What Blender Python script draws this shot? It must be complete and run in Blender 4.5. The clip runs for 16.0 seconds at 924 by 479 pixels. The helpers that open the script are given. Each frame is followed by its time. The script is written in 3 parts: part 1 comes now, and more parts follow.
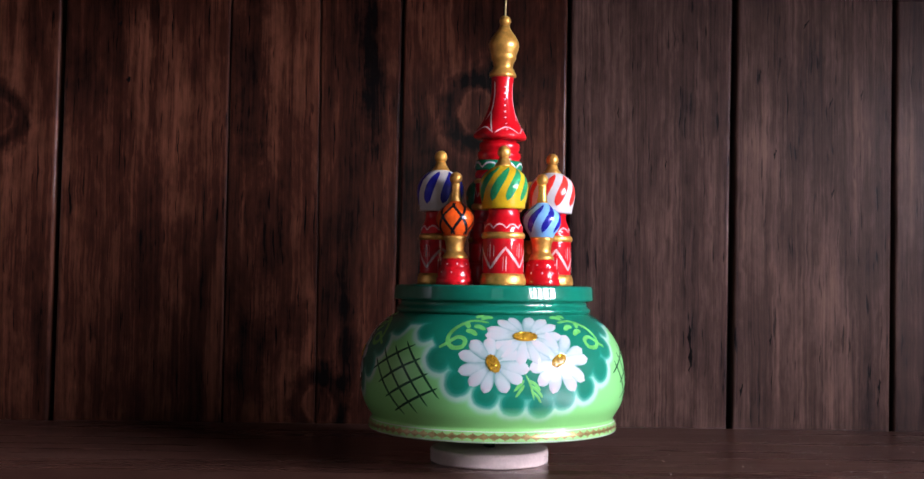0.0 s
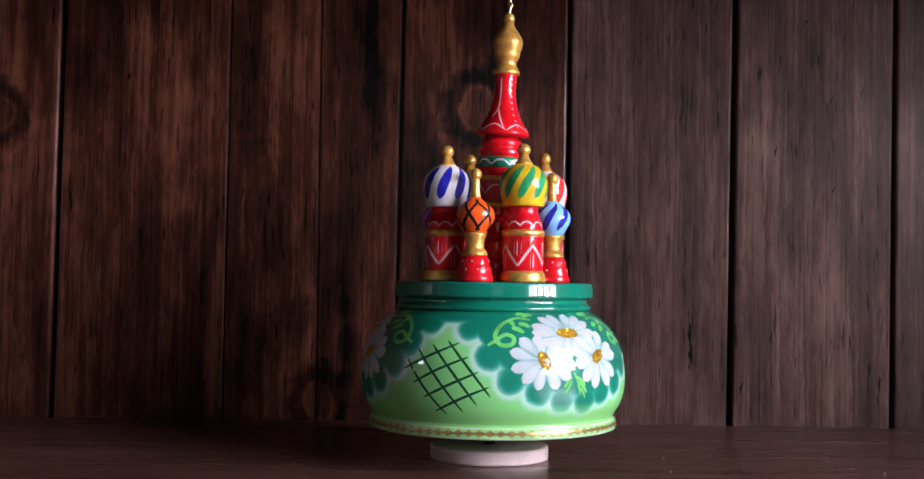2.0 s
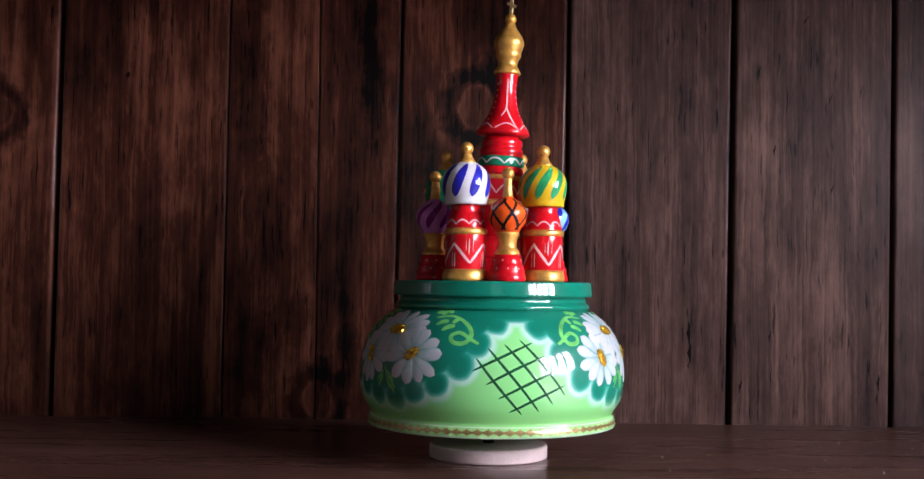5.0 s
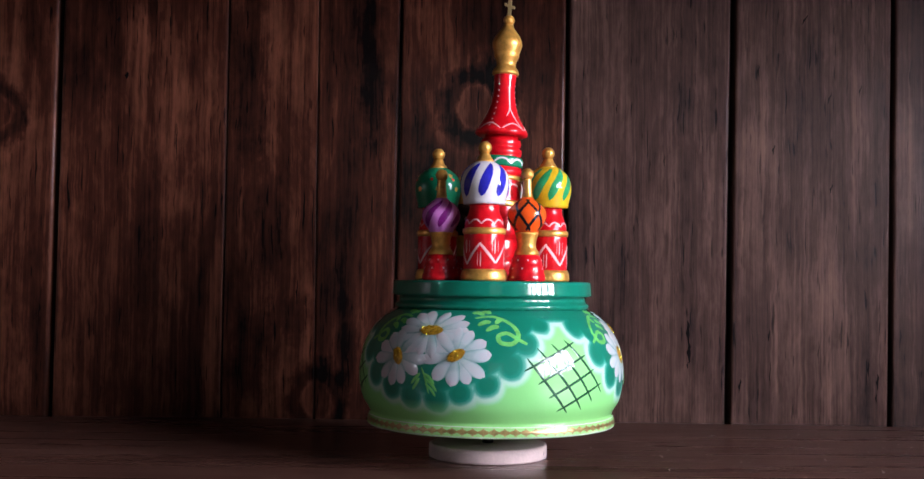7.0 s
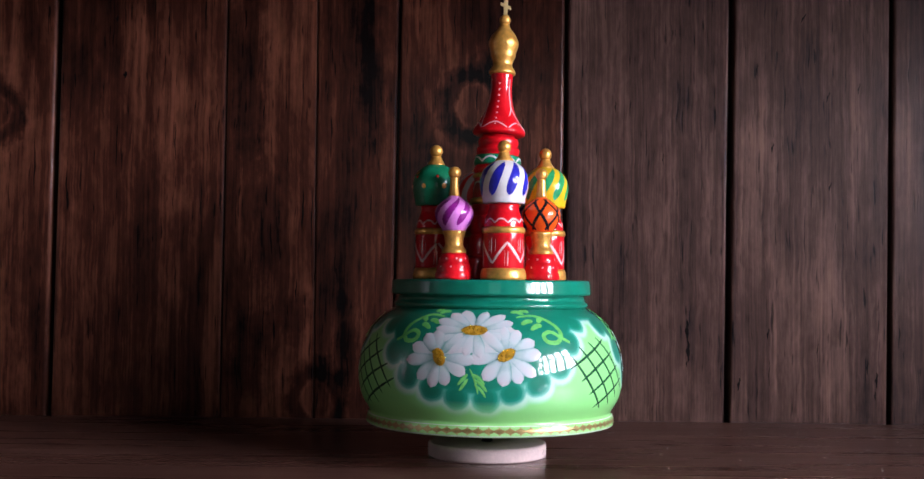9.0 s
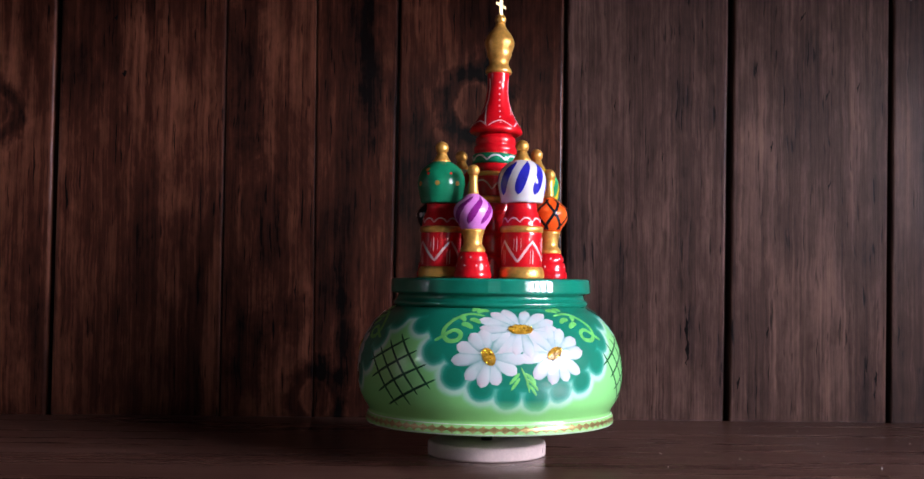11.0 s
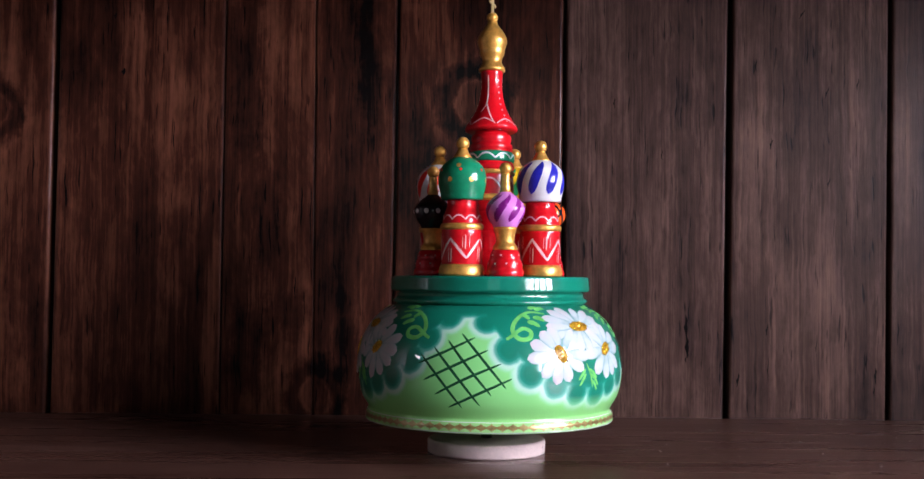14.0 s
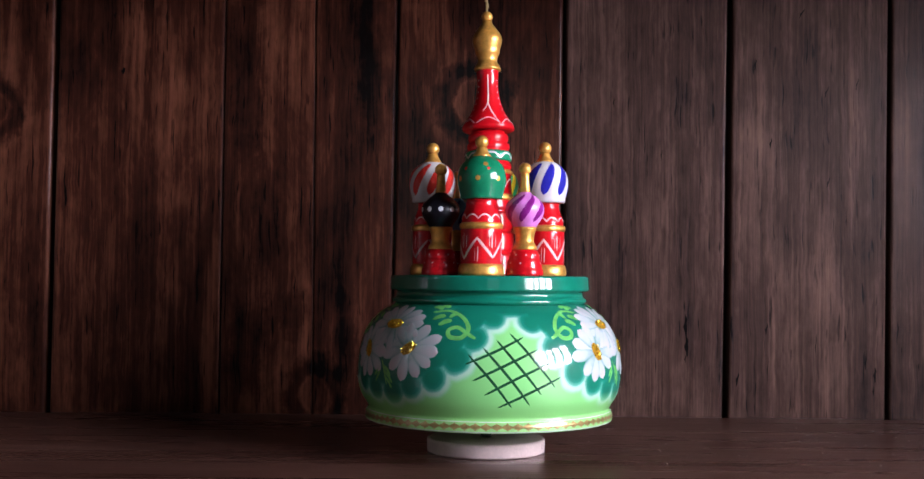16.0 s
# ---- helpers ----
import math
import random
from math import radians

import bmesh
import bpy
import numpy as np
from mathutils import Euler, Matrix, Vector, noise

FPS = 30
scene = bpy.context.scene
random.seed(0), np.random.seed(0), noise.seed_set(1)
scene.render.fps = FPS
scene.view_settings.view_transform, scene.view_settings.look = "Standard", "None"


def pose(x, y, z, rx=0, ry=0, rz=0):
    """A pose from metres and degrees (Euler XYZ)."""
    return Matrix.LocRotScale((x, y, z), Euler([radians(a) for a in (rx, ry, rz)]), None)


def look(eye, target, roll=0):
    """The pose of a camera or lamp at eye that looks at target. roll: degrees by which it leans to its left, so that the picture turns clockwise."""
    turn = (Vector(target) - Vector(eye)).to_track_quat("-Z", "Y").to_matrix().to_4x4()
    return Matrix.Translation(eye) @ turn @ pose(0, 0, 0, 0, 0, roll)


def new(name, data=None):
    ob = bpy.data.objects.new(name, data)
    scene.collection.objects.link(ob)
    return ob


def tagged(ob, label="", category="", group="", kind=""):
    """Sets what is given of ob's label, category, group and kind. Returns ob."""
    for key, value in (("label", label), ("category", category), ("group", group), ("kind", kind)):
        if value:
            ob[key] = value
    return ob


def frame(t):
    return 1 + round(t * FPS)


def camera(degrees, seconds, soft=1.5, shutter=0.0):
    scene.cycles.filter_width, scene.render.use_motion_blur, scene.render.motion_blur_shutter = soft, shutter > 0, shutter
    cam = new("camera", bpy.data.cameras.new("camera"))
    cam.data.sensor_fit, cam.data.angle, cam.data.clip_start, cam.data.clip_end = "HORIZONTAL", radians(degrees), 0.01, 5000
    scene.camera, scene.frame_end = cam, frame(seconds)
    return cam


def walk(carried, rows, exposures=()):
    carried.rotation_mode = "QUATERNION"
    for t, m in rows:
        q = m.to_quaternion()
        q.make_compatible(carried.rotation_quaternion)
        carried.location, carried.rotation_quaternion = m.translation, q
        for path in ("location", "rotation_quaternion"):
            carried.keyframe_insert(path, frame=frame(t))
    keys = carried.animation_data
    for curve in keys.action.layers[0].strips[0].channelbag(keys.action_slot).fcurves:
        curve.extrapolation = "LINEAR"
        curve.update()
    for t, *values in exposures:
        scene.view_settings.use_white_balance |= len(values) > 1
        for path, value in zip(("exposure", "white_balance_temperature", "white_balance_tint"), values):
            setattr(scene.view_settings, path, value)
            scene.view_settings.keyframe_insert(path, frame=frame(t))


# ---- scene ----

# ---------------------------------------------------------------- camera
LENS = 45.0
EYE = (-0.0122, -0.426, 0.0664)
PITCH, ROLL = 2.14, 0.85
# seconds, roll, turn and tilt that the tripod head drifts, in degrees
DRIFT = [(0, -.10, .006, .188), (.5, -.09, .024, .121), (1, -.06, .033, .057), (1.5, -.05, .024, .036), (2.5, -.025, .015, .027),
         (3.5, 0, 0, .006), (4.2, -.02, -.015, -.012), (6.5, -.12, -.057, -.033), (7.5, -.14, -.091, -.038), (8.5, -.21, -.113, -.067),
         (9.2, -.24, -.129, -.097), (11.5, -.26, -.157, -.166), (12.5, -.28, -.166, -.194), (13.5, -.31, -.178, -.239),
         (14.2, -.315, -.182, -.275), (15, -.31, -.18, -.284), (16, -.31, -.203, -.298)]
cam = camera(LENS, 16.0)
walk(cam, [(t, pose(*EYE, 90 + PITCH + tilt, 0, turn) @ pose(0, 0, 0, 0, 0, ROLL + roll)) for t, roll, turn, tilt in DRIFT], [(0, 0.0), (16, 0.0)])

# ---------------------------------------------------------------- light
world = bpy.data.worlds.new("world")
scene.world = world
world.use_nodes = True
sky = world.node_tree.nodes.new("ShaderNodeTexSky")
sky.sky_type, sky.sun_disc, sky.sun_elevation, sky.sun_rotation = "NISHITA", False, radians(35), radians(200)
world.node_tree.links.new(sky.outputs[0], world.node_tree.nodes["Background"].inputs[0])
world.node_tree.nodes["Background"].inputs[1].default_value = 0.05

ROOM_R, ROOM_L, ROOM_F, ROOM_TOP, ROOM_LOW = 0.50, -1.30, -1.35, 1.20, -0.76
WIN = (-0.70, -0.18, 0.10, 0.36)      # window in the wall on the bright side: y0, y1, z0, z1
FILL_GAP = (-0.10, 0.24, 0.10, 0.46)     # opening added for fill light, in the wall across from the planks: x0, x1, z0, z1
WIN2 = (-0.70, -0.56, 0.30, 0.40)      # small window across the room


def window_light(name, x, y0, y1, z0, z1, face, power, colour):
    data = bpy.data.lights.new(name, "AREA")
    data.shape, data.size, data.size_y, data.energy, data.color = "RECTANGLE", y1 - y0, z1 - z0, power, colour
    ob = new(name, data)
    ob.matrix_world = look((x, (y0 + y1) / 2, (z0 + z1) / 2), (x + face, (y0 + y1) / 2, (z0 + z1) / 2))
    return ob


window_light("window_daylight", ROOM_R + 0.10, *WIN, -1, 32.0, (0.85, 0.835, 1.0))
# added fill lamp behind the camera, no known source; lifts the front of the box
front = window_light("added_front_fill", 0, 0, FILL_GAP[1] - FILL_GAP[0], FILL_GAP[2], FILL_GAP[3], 1, 0.06, (0.90, 0.895, 1.0))
front.matrix_world = look(((FILL_GAP[0] + FILL_GAP[1]) / 2, ROOM_F - 0.08, (FILL_GAP[2] + FILL_GAP[3]) / 2), ((FILL_GAP[0] + FILL_GAP[1]) / 2, 0, (FILL_GAP[2] + FILL_GAP[3]) / 2))
window_light("far_window_daylight", ROOM_L - 0.10, *WIN2, 1, 1.6, (0.90, 0.895, 1.0))


# ---------------------------------------------------------------- materials
def mat(name):
    m = bpy.data.materials.new(name)
    m.use_nodes = True
    return m, m.node_tree.nodes, m.node_tree.links, m.node_tree.nodes["Principled BSDF"]


def paint(name, colour, rough=0.5, coat=0.7, vary=0.12, scale=260.0, metal=0.0, bump=0.05):
    """Brushed, lacquered paint: uneven tone at two scales, fine relief, clear coat."""
    m, n, l, b = mat(name)
    tc = n.new("ShaderNodeTexCoord")
    big = n.new("ShaderNodeTexNoise")
    big.inputs["Scale"].default_value, big.inputs["Detail"].default_value = scale, 4
    fine = n.new("ShaderNodeTexNoise")
    fine.inputs["Scale"].default_value, fine.inputs["Detail"].default_value = scale * 7, 3
    l.new(tc.outputs["Object"], big.inputs["Vector"])
    l.new(tc.outputs["Object"], fine.inputs["Vector"])
    mixn = n.new("ShaderNodeMath")
    mixn.operation = "MULTIPLY_ADD"
    mixn.inputs[1].default_value = 0.4
    l.new(fine.outputs[0], mixn.inputs[0])
    l.new(big.outputs[0], mixn.inputs[2])
    ramp = n.new("ShaderNodeValToRGB")
    ramp.color_ramp.elements[0].position, ramp.color_ramp.elements[1].position = 0.35, 1.0
    ramp.color_ramp.elements[0].color = (*[c * (1 - vary * 1.6) for c in colour], 1)
    ramp.color_ramp.elements[1].color = (*[min(1, c * (1 + vary)) for c in colour], 1)
    l.new(mixn.outputs[0], ramp.inputs[0])
    l.new(ramp.outputs[0], b.inputs["Base Color"])
    b.inputs["Roughness"].default_value, b.inputs["Metallic"].default_value = rough, metal
    b.inputs["Specular IOR Level"].default_value = 0.5 if metal else 0.08
    b.inputs["Coat Weight"].default_value, b.inputs["Coat Roughness"].default_value = coat, 0.035
    bp = n.new("ShaderNodeBump")
    bp.inputs["Strength"].default_value, bp.inputs["Distance"].default_value = bump, 0.0004
    l.new(fine.outputs[0], bp.inputs["Height"])
    l.new(bp.outputs[0], b.inputs["Normal"])
    return m


RED = paint("red_lacquer", (0.52, 0.003, 0.009), vary=0.2)
GOLD = paint("gold_paint", (0.66, 0.34, 0.070), rough=0.36, coat=0.3, vary=0.3, scale=420, metal=0.55, bump=0.12)
WHITE = paint("white_paint", (0.58, 0.56, 0.56), vary=0.06)
LINE = paint("pale_brushed_line", (0.74, 0.44, 0.43), vary=0.2, coat=0.4)
NAVY = paint("navy_paint", (0.016, 0.016, 0.30), vary=0.3)
YELLOW = paint("yellow_paint", (0.60, 0.38, 0.012), vary=0.15)
LEAF = paint("green_stripe_paint", (0.02, 0.26, 0.09), vary=0.3)
SCARLET = paint("scarlet_stripe_paint", (0.72, 0.035, 0.025), vary=0.15)
EMERALD = paint("emerald_paint", (0.004, 0.17, 0.075), vary=0.15)
ORANGE = paint("orange_paint", (0.72, 0.085, 0.008), vary=0.15)
BLACK = paint("black_paint", (0.006, 0.006, 0.010), vary=0.2)
SKYBLUE = paint("sky_blue_paint", (0.20, 0.46, 0.78), vary=0.1)
LILAC = paint("lilac_paint", (0.60, 0.20, 0.56), vary=0.1)
PURPLE = paint("purple_stripe_paint", (0.19, 0.010, 0.17), vary=0.25)
LIME = paint("lime_brushed_line", (0.13, 0.46, 0.11), vary=0.25, coat=0.6)
LATTICE = paint("dark_green_brushed_line", (0.008, 0.068, 0.026), vary=0.4, coat=0.6)
BARE = paint("bare_turned_wood", (0.60, 0.47, 0.44), rough=0.7, coat=0.0, vary=0.14, scale=140, bump=0.2)
STEEL = paint("dull_steel", (0.05, 0.05, 0.05), rough=0.4, coat=0, metal=0.9)


def wood(name, along, dark, mid, light, rough, knots=(), stains=(), sheen=0.5, blotch=1.4, hair=24, fine=0.42, bands=1.0, coat=0.0):
    """Stained softwood: wavy long grain along one axis, streaks, dashes, blotches, knots (x, z, radius, heart tone) and dark stains (x, z, half-width, half-height)."""
    m, n, l, b = mat(name)
    geo = n.new("ShaderNodeNewGeometry")
    info = n.new("ShaderNodeObjectInfo")

    def vec(op, a, c):
        q = n.new("ShaderNodeVectorMath")
        q.operation = op
        l.new(a, q.inputs[0])
        if isinstance(c, tuple):
            q.inputs[1].default_value = c
        else:
            l.new(c, q.inputs[1])
        return q

    def madd(a, k, c):
        q = n.new("ShaderNodeMath")
        q.operation = "MULTIPLY_ADD"
        q.inputs[1].default_value = k
        l.new(a, q.inputs[0])
        if isinstance(c, float):
            q.inputs[2].default_value = c
        else:
            l.new(c, q.inputs[2])
        return q.outputs[0]

    def noise(coords, detail, rough_n=0.6, dist=0.0):
        t = n.new("ShaderNodeTexNoise")
        t.inputs["Scale"].default_value, t.inputs["Detail"].default_value = 1.0, detail
        t.inputs["Roughness"].default_value, t.inputs["Distortion"].default_value = rough_n, dist
        l.new(coords, t.inputs["Vector"])
        return t

    off = n.new("ShaderNodeVectorMath")
    off.operation = "SCALE"
    off.inputs[0].default_value = (0.0, 2.9, 7.7) if along == 2 else (0.0, 0.0, 3.1)
    l.new(info.outputs["Random"], off.inputs["Scale"])
    pos = vec("ADD", geo.outputs["Position"], off.outputs[0]).outputs[0]
    # slow waver of the grain across its run
    sway = vec("SUBTRACT", noise(vec("MULTIPLY", pos, (45, 45, 60)).outputs[0], 2).outputs["Color"], (0.5, 0.5, 0.5)).outputs[0]
    cur = vec("ADD", pos, vec("MULTIPLY", sway, (0.0020, 0.0020, 0.0) if along == 2 else (0.0, 0.003, 0.003)).outputs[0]).outputs[0]

    def grain(cross, run, detail, rough_n, dist=0.0):
        v = [cross, cross, cross]
        v[along] = run
        return noise(vec("MULTIPLY", cur, tuple(v)).outputs[0], detail, rough_n, dist).outputs[0]

    fibre = grain(900, hair, 4, 0.6)
    strand = grain(380, 9, 3, 0.55)
    streak = grain(150, 5, 3, 0.55, 0.3)
    mottle = grain(120, 55, 5, 0.65)
    stain = grain(34, 9, 5, 0.62, 0.6)
    dashes = grain(760, 55, 1, 0.5)
    tone = madd(fibre, fine, -0.5 * fine + 0.5)
    tone = madd(strand, 0.40 * bands, madd(streak, 0.45 * bands, madd(tone, 1.0, -0.425 * bands)))
    tone = madd(mottle, 0.42, madd(stain, blotch, madd(tone, 1.0, -0.21 - blotch / 2)))
    tone = madd(info.outputs["Random"], 0.10, madd(tone, 1.0, -0.05))
    wob = noise(vec("MULTIPLY", geo.outputs["Position"], (75, 75, 60)).outputs[0], 4, 0.65).outputs[0]
    for kx, kz, kr, heart in knots:
        d = vec("MULTIPLY", vec("SUBTRACT", geo.outputs["Position"], (kx, 0, kz)).outputs[0], (1 / kr, 0, 0.82 / kr))
        ln = vec("LENGTH", d.outputs[0], (0, 0, 0)).outputs["Value"]
        edge = n.new("ShaderNodeMath")
        edge.operation = "MULTIPLY"
        l.new(ln, edge.inputs[0])
        l.new(madd(wob, 1.5, -0.75), edge.inputs[1])
        la = madd(edge.outputs[0], 0.7, ln)
        rp = n.new("ShaderNodeValToRGB")
        e = rp.color_ramp.elements
        l.new(madd(la, 1 / 3, 0.0), rp.inputs[0])
        e[0].position, e[0].color = 0.0, (heart, heart, heart, 1)
        e[1].position, e[1].color = 0.95, (0.5, 0.5, 0.5, 1)
        for p, v in ((0.24, heart - 0.05), (0.31, heart + 0.06), (0.40, 0.22), (0.52, 0.16), (0.66, 0.42), (0.76, 0.60)):
            q = e.new(p)
            q.color = (v, v, v, 1)
        tone = madd(rp.outputs[0], 0.88, madd(tone, 1.0, -0.44))
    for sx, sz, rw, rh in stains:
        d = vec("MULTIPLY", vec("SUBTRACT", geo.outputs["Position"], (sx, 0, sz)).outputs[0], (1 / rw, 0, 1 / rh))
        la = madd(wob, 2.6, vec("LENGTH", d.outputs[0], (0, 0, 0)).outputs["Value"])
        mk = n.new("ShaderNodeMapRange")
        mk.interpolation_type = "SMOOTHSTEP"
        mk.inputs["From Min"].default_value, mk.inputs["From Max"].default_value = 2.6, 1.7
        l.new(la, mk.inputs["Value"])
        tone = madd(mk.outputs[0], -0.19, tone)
    pits = n.new("ShaderNodeMapRange")
    pits.inputs["From Min"].default_value, pits.inputs["From Max"].default_value = 0.66, 0.76
    l.new(dashes, pits.inputs["Value"])
    tone = madd(pits.outputs[0], -0.30, tone)
    ramp = n.new("ShaderNodeValToRGB")
    e = ramp.color_ramp.elements
    e[0].position, e[0].color = 0.18, (*dark, 1)
    e[1].position, e[1].color = 0.86, (*light, 1)
    q = e.new(0.5)
    q.color = (*mid, 1)
    l.new(tone, ramp.inputs[0])
    l.new(ramp.outputs[0], b.inputs["Base Color"])
    rg = n.new("ShaderNodeMapRange")
    rg.inputs["To Min"].default_value, rg.inputs["To Max"].default_value = rough - 0.08, rough + 0.14
    l.new(streak, rg.inputs["Value"])
    l.new(rg.outputs[0], b.inputs["Roughness"])
    b.inputs["Specular IOR Level"].default_value = sheen
    b.inputs["Coat Weight"].default_value, b.inputs["Coat Roughness"].default_value = coat, 0.20
    bp = n.new("ShaderNodeBump")
    bp.inputs["Strength"].default_value, bp.inputs["Distance"].default_value = 0.35, 0.0006
    l.new(tone, bp.inputs["Height"])
    l.new(bp.outputs[0], b.inputs["Normal"])
    return m


WALL_Y = 0.107
KNOTS = ((-0.0795, 0.0085, 0.0076, 0.50), (-0.0055, 0.1495, 0.0088, 0.66), (-0.2350, 0.1440, 0.0070, 0.42))
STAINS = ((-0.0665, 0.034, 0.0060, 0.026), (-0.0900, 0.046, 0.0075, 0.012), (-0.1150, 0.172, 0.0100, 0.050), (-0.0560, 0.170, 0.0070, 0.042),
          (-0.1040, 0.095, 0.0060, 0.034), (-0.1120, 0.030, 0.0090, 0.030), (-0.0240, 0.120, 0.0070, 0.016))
# redder hue is the boards' own; its darker tone also paints in leftward light falloff
PLANK_RED_DIM = wood("reddish_stained_dimmed_plank", 2, (0.0022, 0.0011, 0.0012), (0.0395, 0.0118, 0.0070), (0.150, 0.053, 0.0300), 0.42, KNOTS, STAINS, 0.05, 1.25, fine=0.5, bands=1.1, coat=0.3)
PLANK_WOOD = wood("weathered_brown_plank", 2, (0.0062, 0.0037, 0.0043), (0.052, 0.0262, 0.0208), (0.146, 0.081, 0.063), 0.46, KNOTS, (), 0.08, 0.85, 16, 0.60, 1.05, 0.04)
TABLE_WOOD = wood("dark_brown_tabletop_wood", 0, (0.029, 0.0120, 0.0085), (0.062, 0.0265, 0.0186), (0.108, 0.0510, 0.0365), 0.26, sheen=0.5, blotch=0.8, fine=0.25)
PLASTER = paint("dim_room_plaster", (0.13, 0.12, 0.11), rough=0.9, coat=0, vary=0.1, scale=6)
FLOORING = wood("room_floor_wood", 1, (0.05, 0.03, 0.02), (0.10, 0.06, 0.04), (0.16, 0.10, 0.07), 0.5)
FRAME_PAINT = paint("window_frame_paint", (0.7, 0.7, 0.68), rough=0.4, coat=0, vary=0.05, scale=20)


# ---------------------------------------------------------------- mesh helpers
def link(name, bm, material, parent=None, label="", smooth=False):
    me = bpy.data.meshes.new(name)
    bm.to_mesh(me)
    bm.free()
    me.materials.append(material)
    if smooth:
        for p in me.polygons:
            p.use_smooth = True
    ob = new(name, me)
    if parent:
        ob.parent = parent
    return tagged(ob, label)


def part(name, bm, material, parent, label="", smooth=True):
    return link(name, bm, material, parent, label, smooth)


def pieces(name, bm, material, parent, label="", store=None):
    """Every loose piece of bm as a part of its own; store keeps the meshes for other towers."""
    me = bpy.data.meshes.new(name)
    bm.to_mesh(me)
    left = set(bm.verts)
    groups = []
    while left:
        todo, group = [left.pop()], []
        while todo:
            v = todo.pop()
            group.append(v.index)
            for e in v.link_edges:
                o = e.other_vert(v)
                if o in left:
                    left.discard(o)
                    todo.append(o)
        groups.append(sorted(group))
    groups.sort()
    co = [v.co.copy() for v in me.vertices]
    values = {k: [d.value for d in me.attributes[k].data] for k in ("along", "across") if k in me.attributes}
    faces = {}
    for p in me.polygons:
        faces.setdefault(p.vertices[0], []).append(list(p.vertices))
    made = []
    for g in groups:
        at = {v: i for i, v in enumerate(g)}
        one = bpy.data.meshes.new(name)
        one.from_pydata([co[v] for v in g], [], [[at[v] for v in f] for k in g for f in faces.get(k, ())])
        for k, vals in values.items():
            one.attributes.new(k, "FLOAT", "POINT").data.foreach_set("value", [vals[v] for v in g])
        one.materials.append(material)
        for p in one.polygons:
            p.use_smooth = True
        made.append(one)
        ob = new(name, one)
        ob.parent = parent
        tagged(ob, label)
    bm.free()
    bpy.data.meshes.remove(me)
    if store is not None:
        store.extend(made)
    return made


def box_bm(x0, x1, y0, y1, z0, z1, bevel=0.0):
    bm = bmesh.new()
    bmesh.ops.create_cube(bm, size=1)
    for v in bm.verts:
        v.co = ((x0 + x1) / 2 + v.co.x * (x1 - x0), (y0 + y1) / 2 + v.co.y * (y1 - y0), (z0 + z1) / 2 + v.co.z * (z1 - z0))
    if bevel:
        bmesh.ops.bevel(bm, geom=bm.edges[:], offset=bevel, segments=2, affect="EDGES", profile=0.6)
    return bm


def structure(name, bm, material, label, category):
    return tagged(link(name, bm, material), label, category, kind="structure")


# ---------------------------------------------------------------- the setting
# joints between the planks: x at the table, x 0.2 m higher, width
JOINTS = ((-0.368, -0.368, 0.0014), (-0.2875, -0.2875, 0.0014), (-0.2070, -0.2058, 0.0024), (-0.1252, -0.1248, 0.0006), (-0.0810, -0.0818, 0.0004),
          (-0.0438, -0.0420, 0.0011), (0.0376, 0.0382, 0.0016), (0.1158, 0.1180, 0.0026), (0.1930, 0.1952, 0.0019), (0.273, 0.273, 0.0014), (0.353, 0.353, 0.0014))
wall_back = structure("wall_north", box_bm(ROOM_L, ROOM_R, WALL_Y + 0.012, WALL_Y + 0.06, ROOM_LOW, ROOM_TOP), BLACK,
                      "dark backing wall behind the stained vertical planks", "wall")
for (a0, a1, aw), (c0, c1, cw) in zip(JOINTS, JOINTS[1:]):
    bm = box_bm(0, 1, WALL_Y, WALL_Y + 0.0118, -0.02, 0.42)
    for v in bm.verts:
        k = v.co.z / 0.2
        v.co.x = c0 + (c1 - c0) * k - cw / 2 if v.co.x > 0.5 else a0 + (a1 - a0) * k + aw / 2
    bmesh.ops.bevel(bm, geom=bm.edges[:], offset=min(0.0014, max(aw, cw)), segments=3, affect="EDGES", profile=0.5)
    # left and middle planks get the redder wood with shade in its colour
    part("plank", bm, PLANK_RED_DIM if c0 < 0.04 else PLANK_WOOD, wall_back, smooth=False)

CRACK = paint("dark_split", (0.004, 0.003, 0.003), rough=0.9, coat=0)
